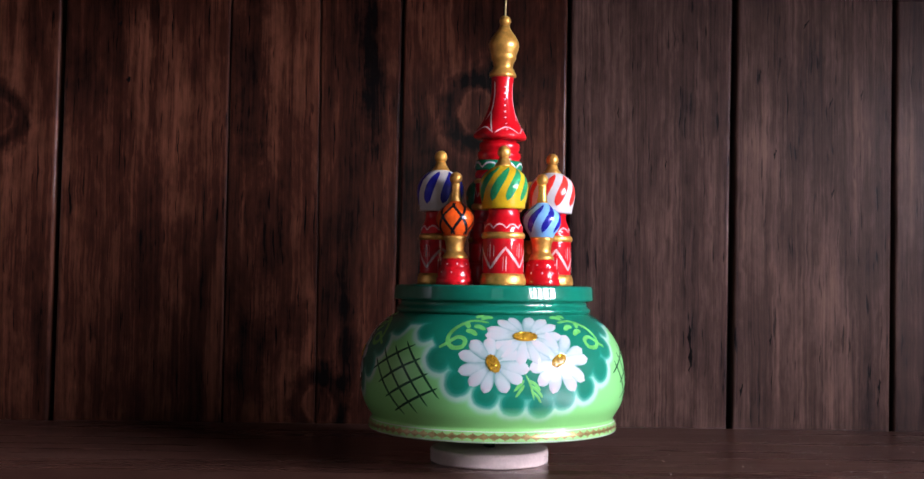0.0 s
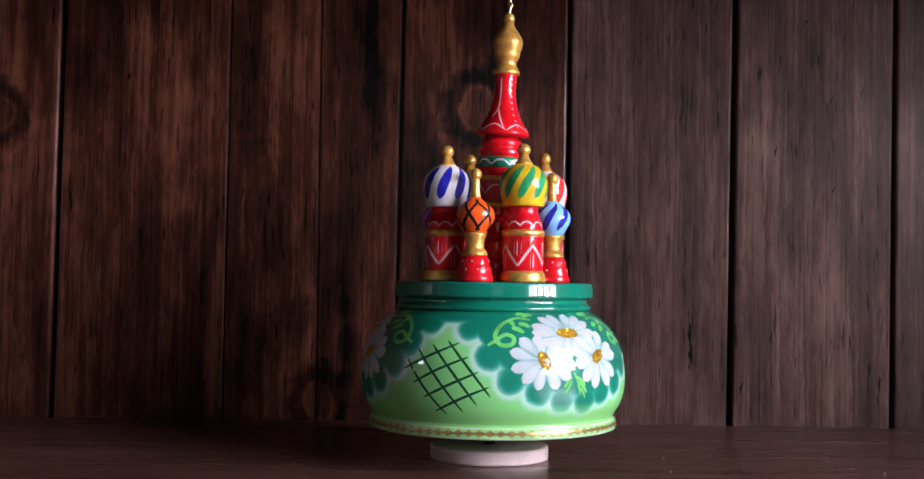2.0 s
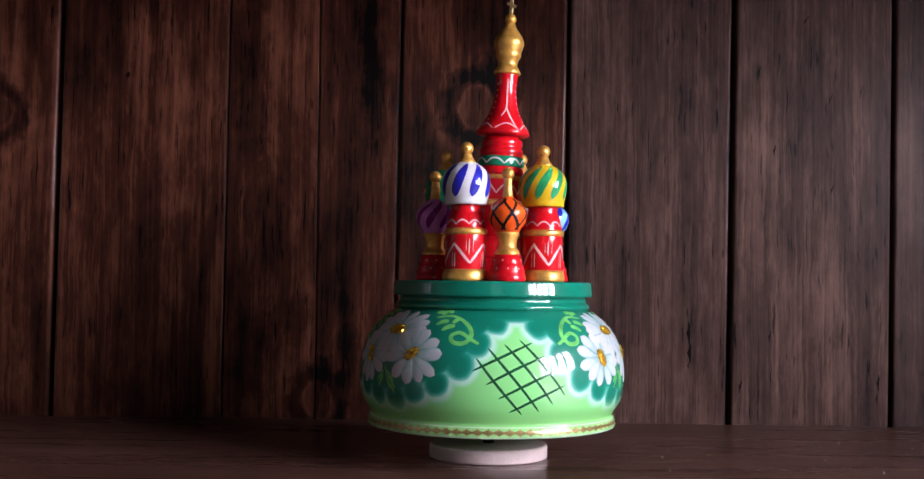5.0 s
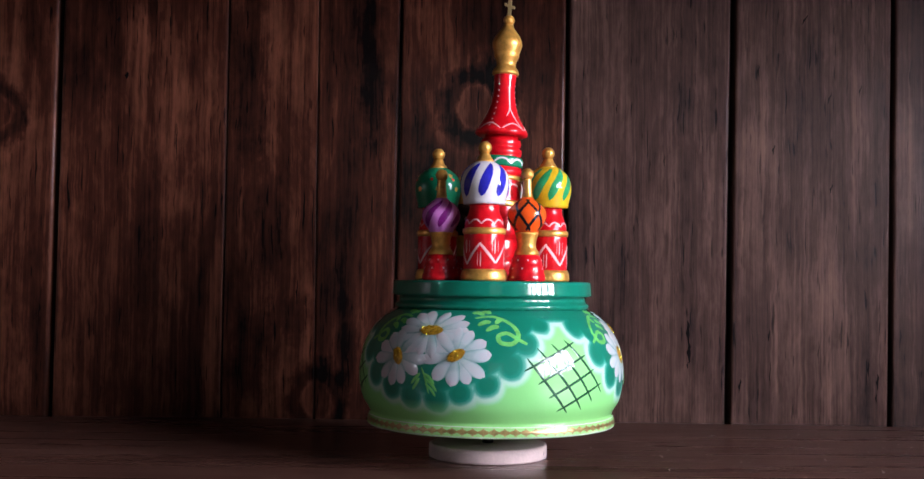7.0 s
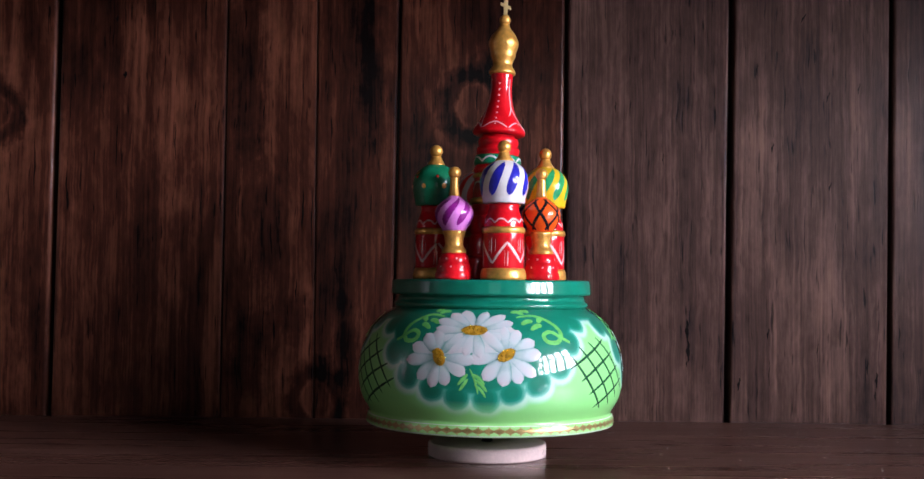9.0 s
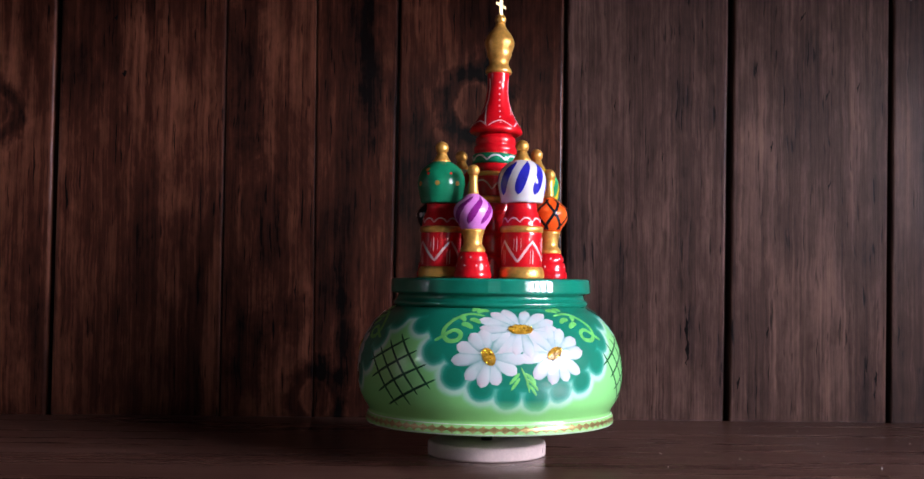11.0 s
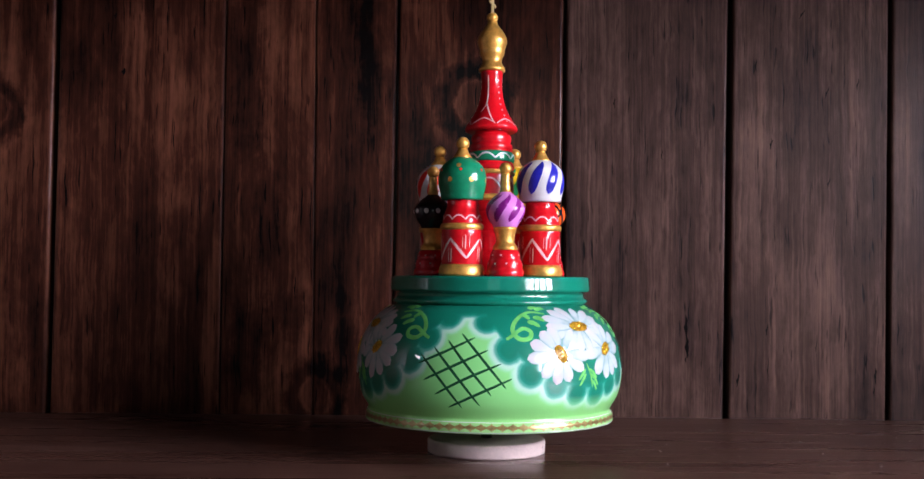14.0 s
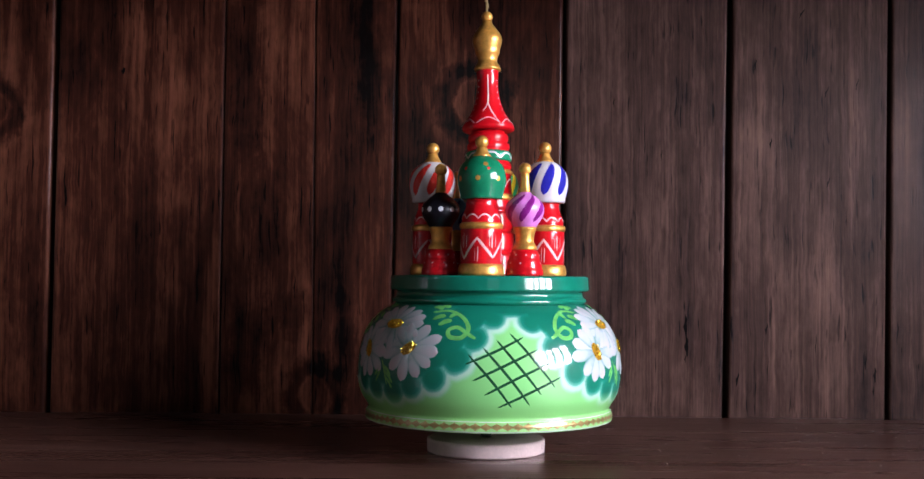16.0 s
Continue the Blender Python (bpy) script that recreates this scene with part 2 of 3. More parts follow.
# splits and dark dashes in the planks: x, z, length, width, sideways lean from foot to head
for cx, cz, ln, wd, lean in (
        (0.0968, 0.0430, 0.0120, 0.0016, -0.0002), (0.0973, 0.0335, 0.0110, 0.0017, -0.0002), (0.0966, 0.0275, 0.0035, 0.0006, 0.0002), (0.1215, 0.0180, 0.0068, 0.0010, 0.0012),
        (0.1872, 0.0205, 0.0080, 0.0011, 0.0003), (0.1865, 0.0130, 0.0045, 0.0007, 0.0003), (0.1354, 0.0420, 0.0060, 0.0008, 0.0010), (0.1828, 0.0265, 0.0070, 0.0006, 0.0006),
        (0.1360, 0.0230, 0.0140, 0.0004, 0.0003), (0.1590, 0.0340, 0.0120, 0.0004, 0.0005), (0.1523, 0.1940, 0.0050, 0.0009, 0.0030), (0.1374, 0.1310, 0.0055, 0.0008, 0.0010),
        (0.1642, 0.1560, 0.0060, 0.0007, 0.0022), (0.1650, 0.1125, 0.0050, 0.0008, 0.0014), (0.1300, 0.1690, 0.0060, 0.0006, 0.0008), (0.1790, 0.1600, 0.0060, 0.0006, 0.0012),
        (0.0850, 0.1250, 0.0060, 0.0005, 0.0002), (0.0620, 0.1500, 0.0060, 0.0005, 0.0000), (-0.1735, 0.1630, 0.0035, 0.0018, 0.0004), (-0.1780, 0.1900, 0.0030, 0.0012, 0.0003),
        (-0.1530, 0.1900, 0.0160, 0.0005, 0.0002), (-0.1490, 0.1310, 0.0200, 0.0005, -0.0002), (-0.1360, 0.1000, 0.0300, 0.0005, -0.0006), (-0.0830, 0.0950, 0.0300, 0.0006, 0.0002),
        (-0.0985, 0.0950, 0.0080, 0.0005, 0.0000), (-0.0900, 0.0600, 0.0120, 0.0006, 0.0003)):
    bm = bmesh.new()
    side = [[bm.verts.new((cx + lean * (k / 8 - 0.5) + sg * wd * math.sin(math.pi * k / 8) * (1 + 0.3 * math.sin(k * 2.1 + sg)) + 0.0002 * math.sin(k * 1.3), WALL_Y - 0.0001, cz + ln * (k / 8 - 0.5)))
             for k in range(9)] for sg in (-0.5, 0.5)]
    for k in range(8):
        bm.faces.new((side[0][k], side[1][k], side[1][k + 1], side[0][k + 1]))
    part("crack", bm, CRACK, wall_back, smooth=False)

table = tagged(new("table"), "dark brown polished wooden table against the plank wall", "table")
part("tabletop", box_bm(-0.62, 0.48, -0.50, WALL_Y - 0.0005, -0.03, 0.0, 0.002), TABLE_WOOD, table, smooth=False)
for sx in (-0.58, 0.41):
    for sy in (-0.46, 0.05):
        part("leg", box_bm(sx, sx + 0.05, sy, sy + 0.05, ROOM_LOW, -0.03, 0.003), TABLE_WOOD, table, smooth=False)

# two unseen boards, added to keep light off the planks' left and top
structure("shelf_side", box_bm(-0.32, -0.30, -0.10, WALL_Y - 0.0005, 0.0005, 0.2055, 0.001), TABLE_WOOD, "unseen dark wooden board added to shade the left of the planks", "shelf")
structure("shelf_top", box_bm(-0.32, 0.48, -0.10, WALL_Y - 0.0005, 0.206, 0.226, 0.001), TABLE_WOOD, "unseen dark wooden board added to shade the top of the planks", "shelf")
structure("floor", box_bm(ROOM_L - 0.14, ROOM_R + 0.14, ROOM_F - 0.1, 0.17, ROOM_LOW - 0.1, ROOM_LOW), FLOORING, "brown wooden room floor", "floor")
structure("ceiling", box_bm(ROOM_L - 0.14, ROOM_R + 0.14, ROOM_F - 0.1, 0.17, ROOM_TOP, ROOM_TOP + 0.1), PLASTER, "dim grey plaster ceiling", "ceiling")


def wall_with_opening(name, x0, x1, opening, label, across=False):
    y0, y1, z0, z1 = opening
    lo, hi = (ROOM_L - 0.14, ROOM_R + 0.14) if across else (ROOM_F, WALL_Y + 0.06)
    bm = bmesh.new()
    for b in ((lo, y0, ROOM_LOW, ROOM_TOP), (y1, hi, ROOM_LOW, ROOM_TOP), (y0, y1, ROOM_LOW, z0), (y0, y1, z1, ROOM_TOP)):
        q = box_bm(b[0], b[1], x0, x1, b[2], b[3]) if across else box_bm(x0, x1, *b)
        me = bpy.data.meshes.new("tmp")
        q.to_mesh(me)
        q.free()
        bm.from_mesh(me)
        bpy.data.meshes.remove(me)
    return structure(name, bm, PLASTER, label, "wall")


wall_with_opening("wall_east", ROOM_R, ROOM_R + 0.14, WIN, "dim grey plaster wall with a wide window")
wall_with_opening("wall_west", ROOM_L - 0.14, ROOM_L, WIN2, "dim grey plaster wall with a small window")


# opening made only for the added fill lamp
wall_with_opening("wall_south", ROOM_F - 0.14, ROOM_F, FILL_GAP, "dim grey plaster wall with an opening added for fill light", True)


def window(name, x, opening, bars, cross, label):
    y0, y1, z0, z1 = opening
    w = tagged(new(name), label, "window", kind="structure")
    t = 0.012
    for b in ((y0, y1, z0, z0 + t), (y0, y1, z1 - t, z1), (y0, y0 + t, z0 + t, z1 - t), (y1 - t, y1, z0 + t, z1 - t)):
        part("window_frame", box_bm(x - 0.02, x + 0.02, *b, 0.002), FRAME_PAINT, w, smooth=False)
    for k in range(1, bars):
        yy = y0 + (y1 - y0) * k / bars
        part("mullion", box_bm(x - 0.015, x + 0.015, yy - 0.010, yy + 0.010, z0 + t, z1 - t, 0.002), FRAME_PAINT, w, smooth=False)
    for k in range(1, cross):
        zz = z0 + (z1 - z0) * k / cross
        part("crossbar", box_bm(x - 0.012, x + 0.012, y0 + t, y1 - t, zz - 0.006, zz + 0.006, 0.002), FRAME_PAINT, w, smooth=False)
    return w


window("window_1", ROOM_R + 0.05, WIN, 5, 2, "tall white painted window in ten panes")
window("window_2", ROOM_L - 0.05, WIN2, 2, 1, "small white painted window in two lights")


# ---------------------------------------------------------------- turned and painted surfaces
MM = 0.001


class Turned:
    """A surface of revolution through (radius, height) points in mm; paint is laid on it by angle (degrees) and arc length (mm)."""

    def __init__(self, pts, fine=0.7, smooth=True, x=0.0, y=0.0):
        pts = [Vector(p) for p in pts]
        dense = []
        for i in range(len(pts) - 1):
            p0, p1, p2, p3 = pts[max(i - 1, 0)], pts[i], pts[i + 1], pts[min(i + 2, len(pts) - 1)]
            k = max(1, int((p2 - p1).length / fine))
            for j in range(k):
                t = j / k
                if smooth:
                    q = 0.5 * (2 * p1 + (p2 - p0) * t + (2 * p0 - 5 * p1 + 4 * p2 - p3) * t * t + (3 * p1 - p0 - 3 * p2 + p3) * t ** 3)
                else:
                    q = p1.lerp(p2, t)
                dense.append((max(q.x, 0.0), q.y))
        dense.append((pts[-1].x, pts[-1].y))
        self.p = np.array(dense)
        self.s = np.r_[0, np.cumsum(np.hypot(*np.diff(self.p, axis=0).T))]
        self.x, self.y = x, y

    def at_z(self, z):
        return float(np.interp(z, self.p[:, 1], self.s))

    def radius(self, s):
        return float(np.interp(s, self.s, self.p[:, 0]))

    def point(self, a, s, lift=0.0):
        r, z = np.interp(s, self.s, self.p[:, 0]), np.interp(s, self.s, self.p[:, 1])
        e = 0.25
        dr = np.interp(s + e, self.s, self.p[:, 0]) - np.interp(s - e, self.s, self.p[:, 0])
        dz = np.interp(s + e, self.s, self.p[:, 1]) - np.interp(s - e, self.s, self.p[:, 1])
        k = math.hypot(dr, dz) or 1.0
        r, z = r + lift * dz / k, z - lift * dr / k
        b = math.radians(a - 90)
        return Vector((self.x + r * math.cos(b), self.y + r * math.sin(b), z)) * MM

    def mesh(self, segs=64, cap=True):
        bm = bmesh.new()
        rings = []
        for r, z in self.p:
            if r < 0.02:
                rings.append([bm.verts.new((self.x * MM, self.y * MM, z * MM))])
            else:
                rings.append([bm.verts.new(((self.x + r * math.cos(2 * math.pi * k / segs)) * MM, (self.y + r * math.sin(2 * math.pi * k / segs)) * MM, z * MM))
                              for k in range(segs)])
        for a, b in zip(rings, rings[1:]):
            for k in range(segs):
                k2 = (k + 1) % segs
                if len(a) == 1 and len(b) == 1:
                    continue
                if len(a) == 1:
                    bm.faces.new((a[0], b[k2], b[k]))
                elif len(b) == 1:
                    bm.faces.new((a[k], a[k2], b[0]))
                else:
                    bm.faces.new((a[k], a[k2], b[k2], b[k]))
        if cap:
            for ring, flip in ((rings[0], True), (rings[-1], False)):
                if len(ring) > 2:
                    bm.faces.new(ring[::-1] if flip else ring)
        bmesh.ops.recalc_face_normals(bm, faces=bm.faces[:])
        return bm


def stroke(bm, surf, pts, lift=0.10, cross=5):
    """One brush stroke on a turned surface: pts are (angle, arc length, half-width in mm)."""
    lay = bm.verts.layers.float.get("along") or bm.verts.layers.float.new("along")
    lay2 = bm.verts.layers.float.get("across") or bm.verts.layers.float.new("across")
    lay = bm.verts.layers.float.get("along")
    rows = []
    for i, (a, s, w) in enumerate(pts):
        a0, s0, _ = pts[max(i - 1, 0)]
        a1, s1, _ = pts[min(i + 1, len(pts) - 1)]
        r = max(surf.radius(s), 0.3)
        du, ds = math.radians(a1 - a0) * r, s1 - s0
        k = math.hypot(du, ds) or 1.0
        nx, ny = -ds / k, du / k
        row = []
        for j in range(cross):
            f = 2 * j / (cross - 1) - 1
            v = bm.verts.new(surf.point(a + math.degrees(nx * w * f / r), s + ny * w * f, lift * (1 - 0.85 * f * f) + 0.015))
            v[lay], v[lay2] = i / (len(pts) - 1), abs(f)
            row.append(v)
        rows.append(row)
    for p, q in zip(rows, rows[1:]):
        for j in range(cross - 1):
            bm.faces.new((p[j], q[j], q[j + 1], p[j + 1]))


def ends(n, w, start=0.0, end=0.0, bulge=0.5):
    """Half-widths of a stroke that swells to w at bulge and tapers or rounds at the ends."""
    out = []
    for i in range(n):
        t = i / (n - 1)
        x = t / bulge if t < bulge else (1 - t) / (1 - bulge)
        base = start if t < bulge else end
        out.append(max(w * (base + (1 - base) * math.sqrt(max(0.0, 1 - (1 - x) ** 2))), 0.02))
    return out


def line(bm, surf, knots, w, n=10, lift=0.08, start=0.3, end=0.2, bulge=0.4):
    """A brushed line through (angle, arc length) knots, curved smoothly."""
    k = [Vector(p) for p in knots]
    pts = []
    m = len(k) - 1
    ws = ends(n, w, start, end, bulge)
    for i in range(n):
        u = i / (n - 1) * m
        j = min(int(u), m - 1)
        t = u - j
        p0, p1, p2, p3 = k[max(j - 1, 0)], k[j], k[j + 1], k[min(j + 2, m)]
        q = 0.5 * (2 * p1 + (p2 - p0) * t + (2 * p0 - 5 * p1 + 4 * p2 - p3) * t * t + (3 * p1 - p0 - 3 * p2 + p3) * t ** 3)
        pts.append((q.x, q.y, ws[i]))
    stroke(bm, surf, pts, lift, 3)


def dot(bm, surf, a, s, r, lift=0.15):
    R = max(surf.radius(s), 0.3)
    c = bm.verts.new(surf.point(a, s, lift + 0.02))
    ring = [bm.verts.new(surf.point(a + math.degrees(r * math.cos(k * math.pi / 5) / R), s + r * math.sin(k * math.pi / 5), 0.02)) for k in range(10)]
    for k in range(10):
        bm.faces.new((c, ring[k], ring[(k + 1) % 10]))


# ---------------------------------------------------------------- the music box
LID = 66.4
music_box = tagged(new("music_box"), "painted wooden music box with onion-domed towers turning on its foot", "music box")

BODY = Turned([(12, 12.6), (40, 12.5), (45.6, 12.7), (46.6, 13.4), (46.55, 14.6), (46.25, 16.2), (45.8, 16.9), (45.6, 17.6), (46.3, 18.9), (48.4, 22.5), (49.6, 27), (49.95, 31.8),
               (49.5, 36.8), (48.6, 41.3), (46.8, 45.6), (44.0, 49.9), (40.4, 53.4), (37.4, 55.4), (36.6, 56.0)], fine=0.6)
CLUSTERS = (14.0, -100.3, -213.0)        # middles of the three bunches of daisies, degrees round the box
LATTICES = (-40.8, -156.0, 80.0)
# rounded lobes that edge the dark ground round a bunch: degrees from its middle, height, radius in mm
LOBES = [(-46, 50.5, 4.6), (-37, 41.5, 5.0), (-28.5, 33.6, 4.9), (-17.5, 29.4, 4.7), (-7, 26.9, 4.6), (4.5, 26.3, 4.9), (14.5, 28.6, 4.6),
         (25, 31.6, 4.7), (34.5, 38.0, 5.2), (41, 45.2, 4.9), (49, 51.6, 4.4)]


def ground_distance(a, s):
    """Distance in mm (negative inside) from the edge of the airbrushed dark ground."""
    d = BODY.at_z(52.2) - s
    for c in CLUSTERS:
        da = (a - c + 180) % 360 - 180
        if abs(da) > 62:
            continue
        r = max(BODY.radius(s), 1.0)
        for la, lz, lr in LOBES:
            d = min(d, math.hypot(math.radians(da - la) * r, s - BODY.at_z(lz)) - lr)
        if -46 < da < 49:
            d = min(d, float(np.interp(da, [q[0] for q in LOBES], [BODY.at_z(q[1]) for q in LOBES])) + 0.8 - s)
    return d


def airbrushed():
    m, n, l, b = mat("airbrushed_green_lacquer")
    at = n.new("ShaderNodeAttribute")
    at.attribute_name = "ground"
    tc = n.new("ShaderNodeTexCoord")
    sep = n.new("ShaderNodeSeparateXYZ")
    l.new(tc.outputs["Object"], sep.inputs[0])
    nz = n.new("ShaderNodeTexNoise")
    nz.inputs["Scale"].default_value, nz.inputs["Detail"].default_value = 190, 4
    l.new(tc.outputs["Object"], nz.inputs["Vector"])
    wob = n.new("ShaderNodeMath")
    wob.operation = "MULTIPLY_ADD"
    wob.inputs[1].default_value = 1.6
    l.new(nz.outputs[0], wob.inputs[0])
    l.new(at.outputs["Fac"], wob.inputs[2])
    mr = n.new("ShaderNodeMapRange")
    mr.inputs["From Min"].default_value, mr.inputs["From Max"].default_value = -2.0, 4.4
    l.new(wob.outputs[0], mr.inputs["Value"])
    ramp = n.new("ShaderNodeValToRGB")
    e = ramp.color_ramp.elements
    e[0].position, e[0].color = 0.06, (0.004, 0.165, 0.100, 1)
    e[1].position, e[1].color = 0.90, (0.22, 0.60, 0.195, 1)
    for p, c in ((0.27, (0.008, 0.220, 0.145, 1)), (0.42, (0.09, 0.38, 0.28, 1)), (0.54, (0.40, 0.62, 0.52, 1)), (0.66, (0.38, 0.63, 0.46, 1)), (0.80, (0.25, 0.62, 0.29, 1))):
        q = e.new(p)
        q.color = c
    l.new(mr.outputs[0], ramp.inputs[0])
    low = n.new("ShaderNodeMapRange")
    low.inputs["From Min"].default_value, low.inputs["From Max"].default_value = 0.0255, 0.017
    l.new(sep.outputs[2], low.inputs["Value"])
    mix = n.new("ShaderNodeMix")
    mix.data_type = "RGBA"
    l.new(low.outputs[0], mix.inputs["Factor"])
    l.new(ramp.outputs[0], mix.inputs["A"])
    mix.inputs["B"].default_value = (0.24, 0.60, 0.18, 1)
    l.new(mix.outputs["Result"], b.inputs["Base Color"])
    b.inputs["Roughness"].default_value = 0.45
    b.inputs["Specular IOR Level"].default_value = 0.15
    b.inputs["Coat Weight"].default_value, b.inputs["Coat Roughness"].default_value = 0.9, 0.04
    fine = n.new("ShaderNodeTexNoise")
    fine.inputs["Scale"].default_value = 900
    l.new(tc.outputs["Object"], fine.inputs["Vector"])
    bp = n.new("ShaderNodeBump")
    bp.inputs["Strength"].default_value, bp.inputs["Distance"].default_value = 0.04, 0.0004
    l.new(fine.outputs[0], bp.inputs["Height"])
    l.new(bp.outputs[0], b.inputs["Normal"])
    return m


def petal_paint():
    m, n, l, b = mat("white_petal_paint")
    at = n.new("ShaderNodeAttribute")
    at.attribute_name = "along"
    tc = n.new("ShaderNodeTexCoord")
    nz = n.new("ShaderNodeTexNoise")
    nz.inputs["Scale"].default_value, nz.inputs["Detail"].default_value = 320, 4
    l.new(tc.outputs["Object"], nz.inputs["Vector"])
    ad = n.new("ShaderNodeMath")
    ad.operation = "MULTIPLY_ADD"
    ad.inputs[1].default_value = 0.7
    l.new(nz.outputs[0], ad.inputs[0])
    l.new(at.outputs["Fac"], ad.inputs[2])
    rim = n.new("ShaderNodeAttribute")
    rim.attribute_name = "across"
    sq = n.new("ShaderNodeMath")
    sq.operation = "POWER"
    sq.inputs[1].default_value = 3.0
    l.new(rim.outputs["Fac"], sq.inputs[0])
    ad3 = n.new("ShaderNodeMath")
    ad3.operation = "MULTIPLY_ADD"
    ad3.inputs[1].default_value = -0.75
    l.new(sq.outputs[0], ad3.inputs[0])
    l.new(ad.outputs[0], ad3.inputs[2])
    ad = ad3
    info = n.new("ShaderNodeObjectInfo")
    ad2 = n.new("ShaderNodeMath")
    ad2.operation = "MULTIPLY_ADD"
    ad2.inputs[1].default_value = 0.35
    l.new(info.outputs["Random"], ad2.inputs[0])
    l.new(ad.outputs[0], ad2.inputs[2])
    ramp = n.new("ShaderNodeValToRGB")
    e = ramp.color_ramp.elements
    e[0].position, e[0].color = 0.16, (0.14, 0.29, 0.27, 1)
    e[1].position, e[1].color = 0.95, (0.50, 0.47, 0.48, 1)
    q = e.new(0.55)
    q.color = (0.41, 0.48, 0.49, 1)
    mr = n.new("ShaderNodeMapRange")
    mr.inputs["From Max"].default_value = 1.6
    l.new(ad2.outputs[0], mr.inputs["Value"])
    l.new(mr.outputs[0], ramp.inputs[0])
    l.new(ramp.outputs[0], b.inputs["Base Color"])
    b.inputs["Roughness"].default_value = 0.5
    b.inputs["Specular IOR Level"].default_value = 0.15
    b.inputs["Coat Weight"].default_value, b.inputs["Coat Roughness"].default_value = 0.8, 0.05
    return m


PETAL = petal_paint()
CENTRE = paint("brown_gold_flower_eye", (0.42, 0.22, 0.02), vary=0.4, scale=600)
GLITTER = paint("gold_glitter", (0.95, 0.62, 0.06), rough=0.22, coat=0, vary=0.3, scale=900, metal=0.85, bump=0)
LID_GREEN = paint("lid_green_lacquer", (0.004, 0.165, 0.100), vary=0.10, scale=120, coat=0.9, rough=0.35)
BAND_GREEN = paint("pale_green_band", (0.30, 0.60, 0.21), vary=0.08, coat=0.8)
TRIM_GOLD = paint("antique_gold_trim", (0.34, 0.235, 0.085), rough=0.30, coat=0.7, vary=0.35, scale=500, metal=0.5)


def make_body():
    segs = 420
    bm = BODY.mesh(segs)
    body = part("body", bm, airbrushed(), music_box, "squat rounded body airbrushed from dark to light green, lacquered")
    a = np.empty(len(body.data.vertices) * 3)
    body.data.vertices.foreach_get("co", a)
    a = a.reshape(-1, 3) / MM
    ang = np.degrees(np.arctan2(a[:, 1], a[:, 0])) + 90
    ring = np.arange(len(a)) // segs
    vals = [ground_distance(ang[i], BODY.s[ring[i]]) for i in range(len(a))]
    body.data.attributes.new("ground", "FLOAT", "POINT").data.foreach_set("value", vals)

    bm = bmesh.new()
    lo, hi = BODY.at_z(13.4), BODY.at_z(16.5)
    rows = [[bm.verts.new(BODY.point(2 * k, lo + (hi - lo) * j / 5, 0.04)) for k in range(180)] for j in range(6)]
    for p, q in zip(rows, rows[1:]):
        for k in range(180):
            bm.faces.new((p[k], p[(k + 1) % 180], q[(k + 1) % 180], q[k]))
    part("foot_band", bm, BAND_GREEN, body, "pale green painted band")

    # gilt zigzag trim on the foot band
    bm = bmesh.new()
    s0 = BODY.at_z(15.0)
    count = 80
    for k in range(count):
        c = k * 360 / count
        st = 360 / count
        stroke(bm, BODY, [(c + t * st, s0, w) for t, w in ((-0.5, 0.3), (0, 1.5), (0.5, 0.3))], 0.12, 7)
    pieces("gilt_diamond", bm, TRIM_GOLD, body)
    bm = bmesh.new()
    for w, h in ((-1.75, 0.13), (1.75, 0.13)):
        for k in range(count * 2):
            a0, a1 = k * 180 / count, (k + 1) * 180 / count
            bm.faces.new([bm.verts.new(BODY.point(x, s0 + w + y, 0.07)) for x, y in ((a0, -h), (a1, -h), (a1, h), (a0, h))])
    bmesh.ops.remove_doubles(bm, verts=bm.verts[:], dist=1e-7)
    part("trim_line", bm, WHITE, body, smooth=False)
    return body


body = make_body()


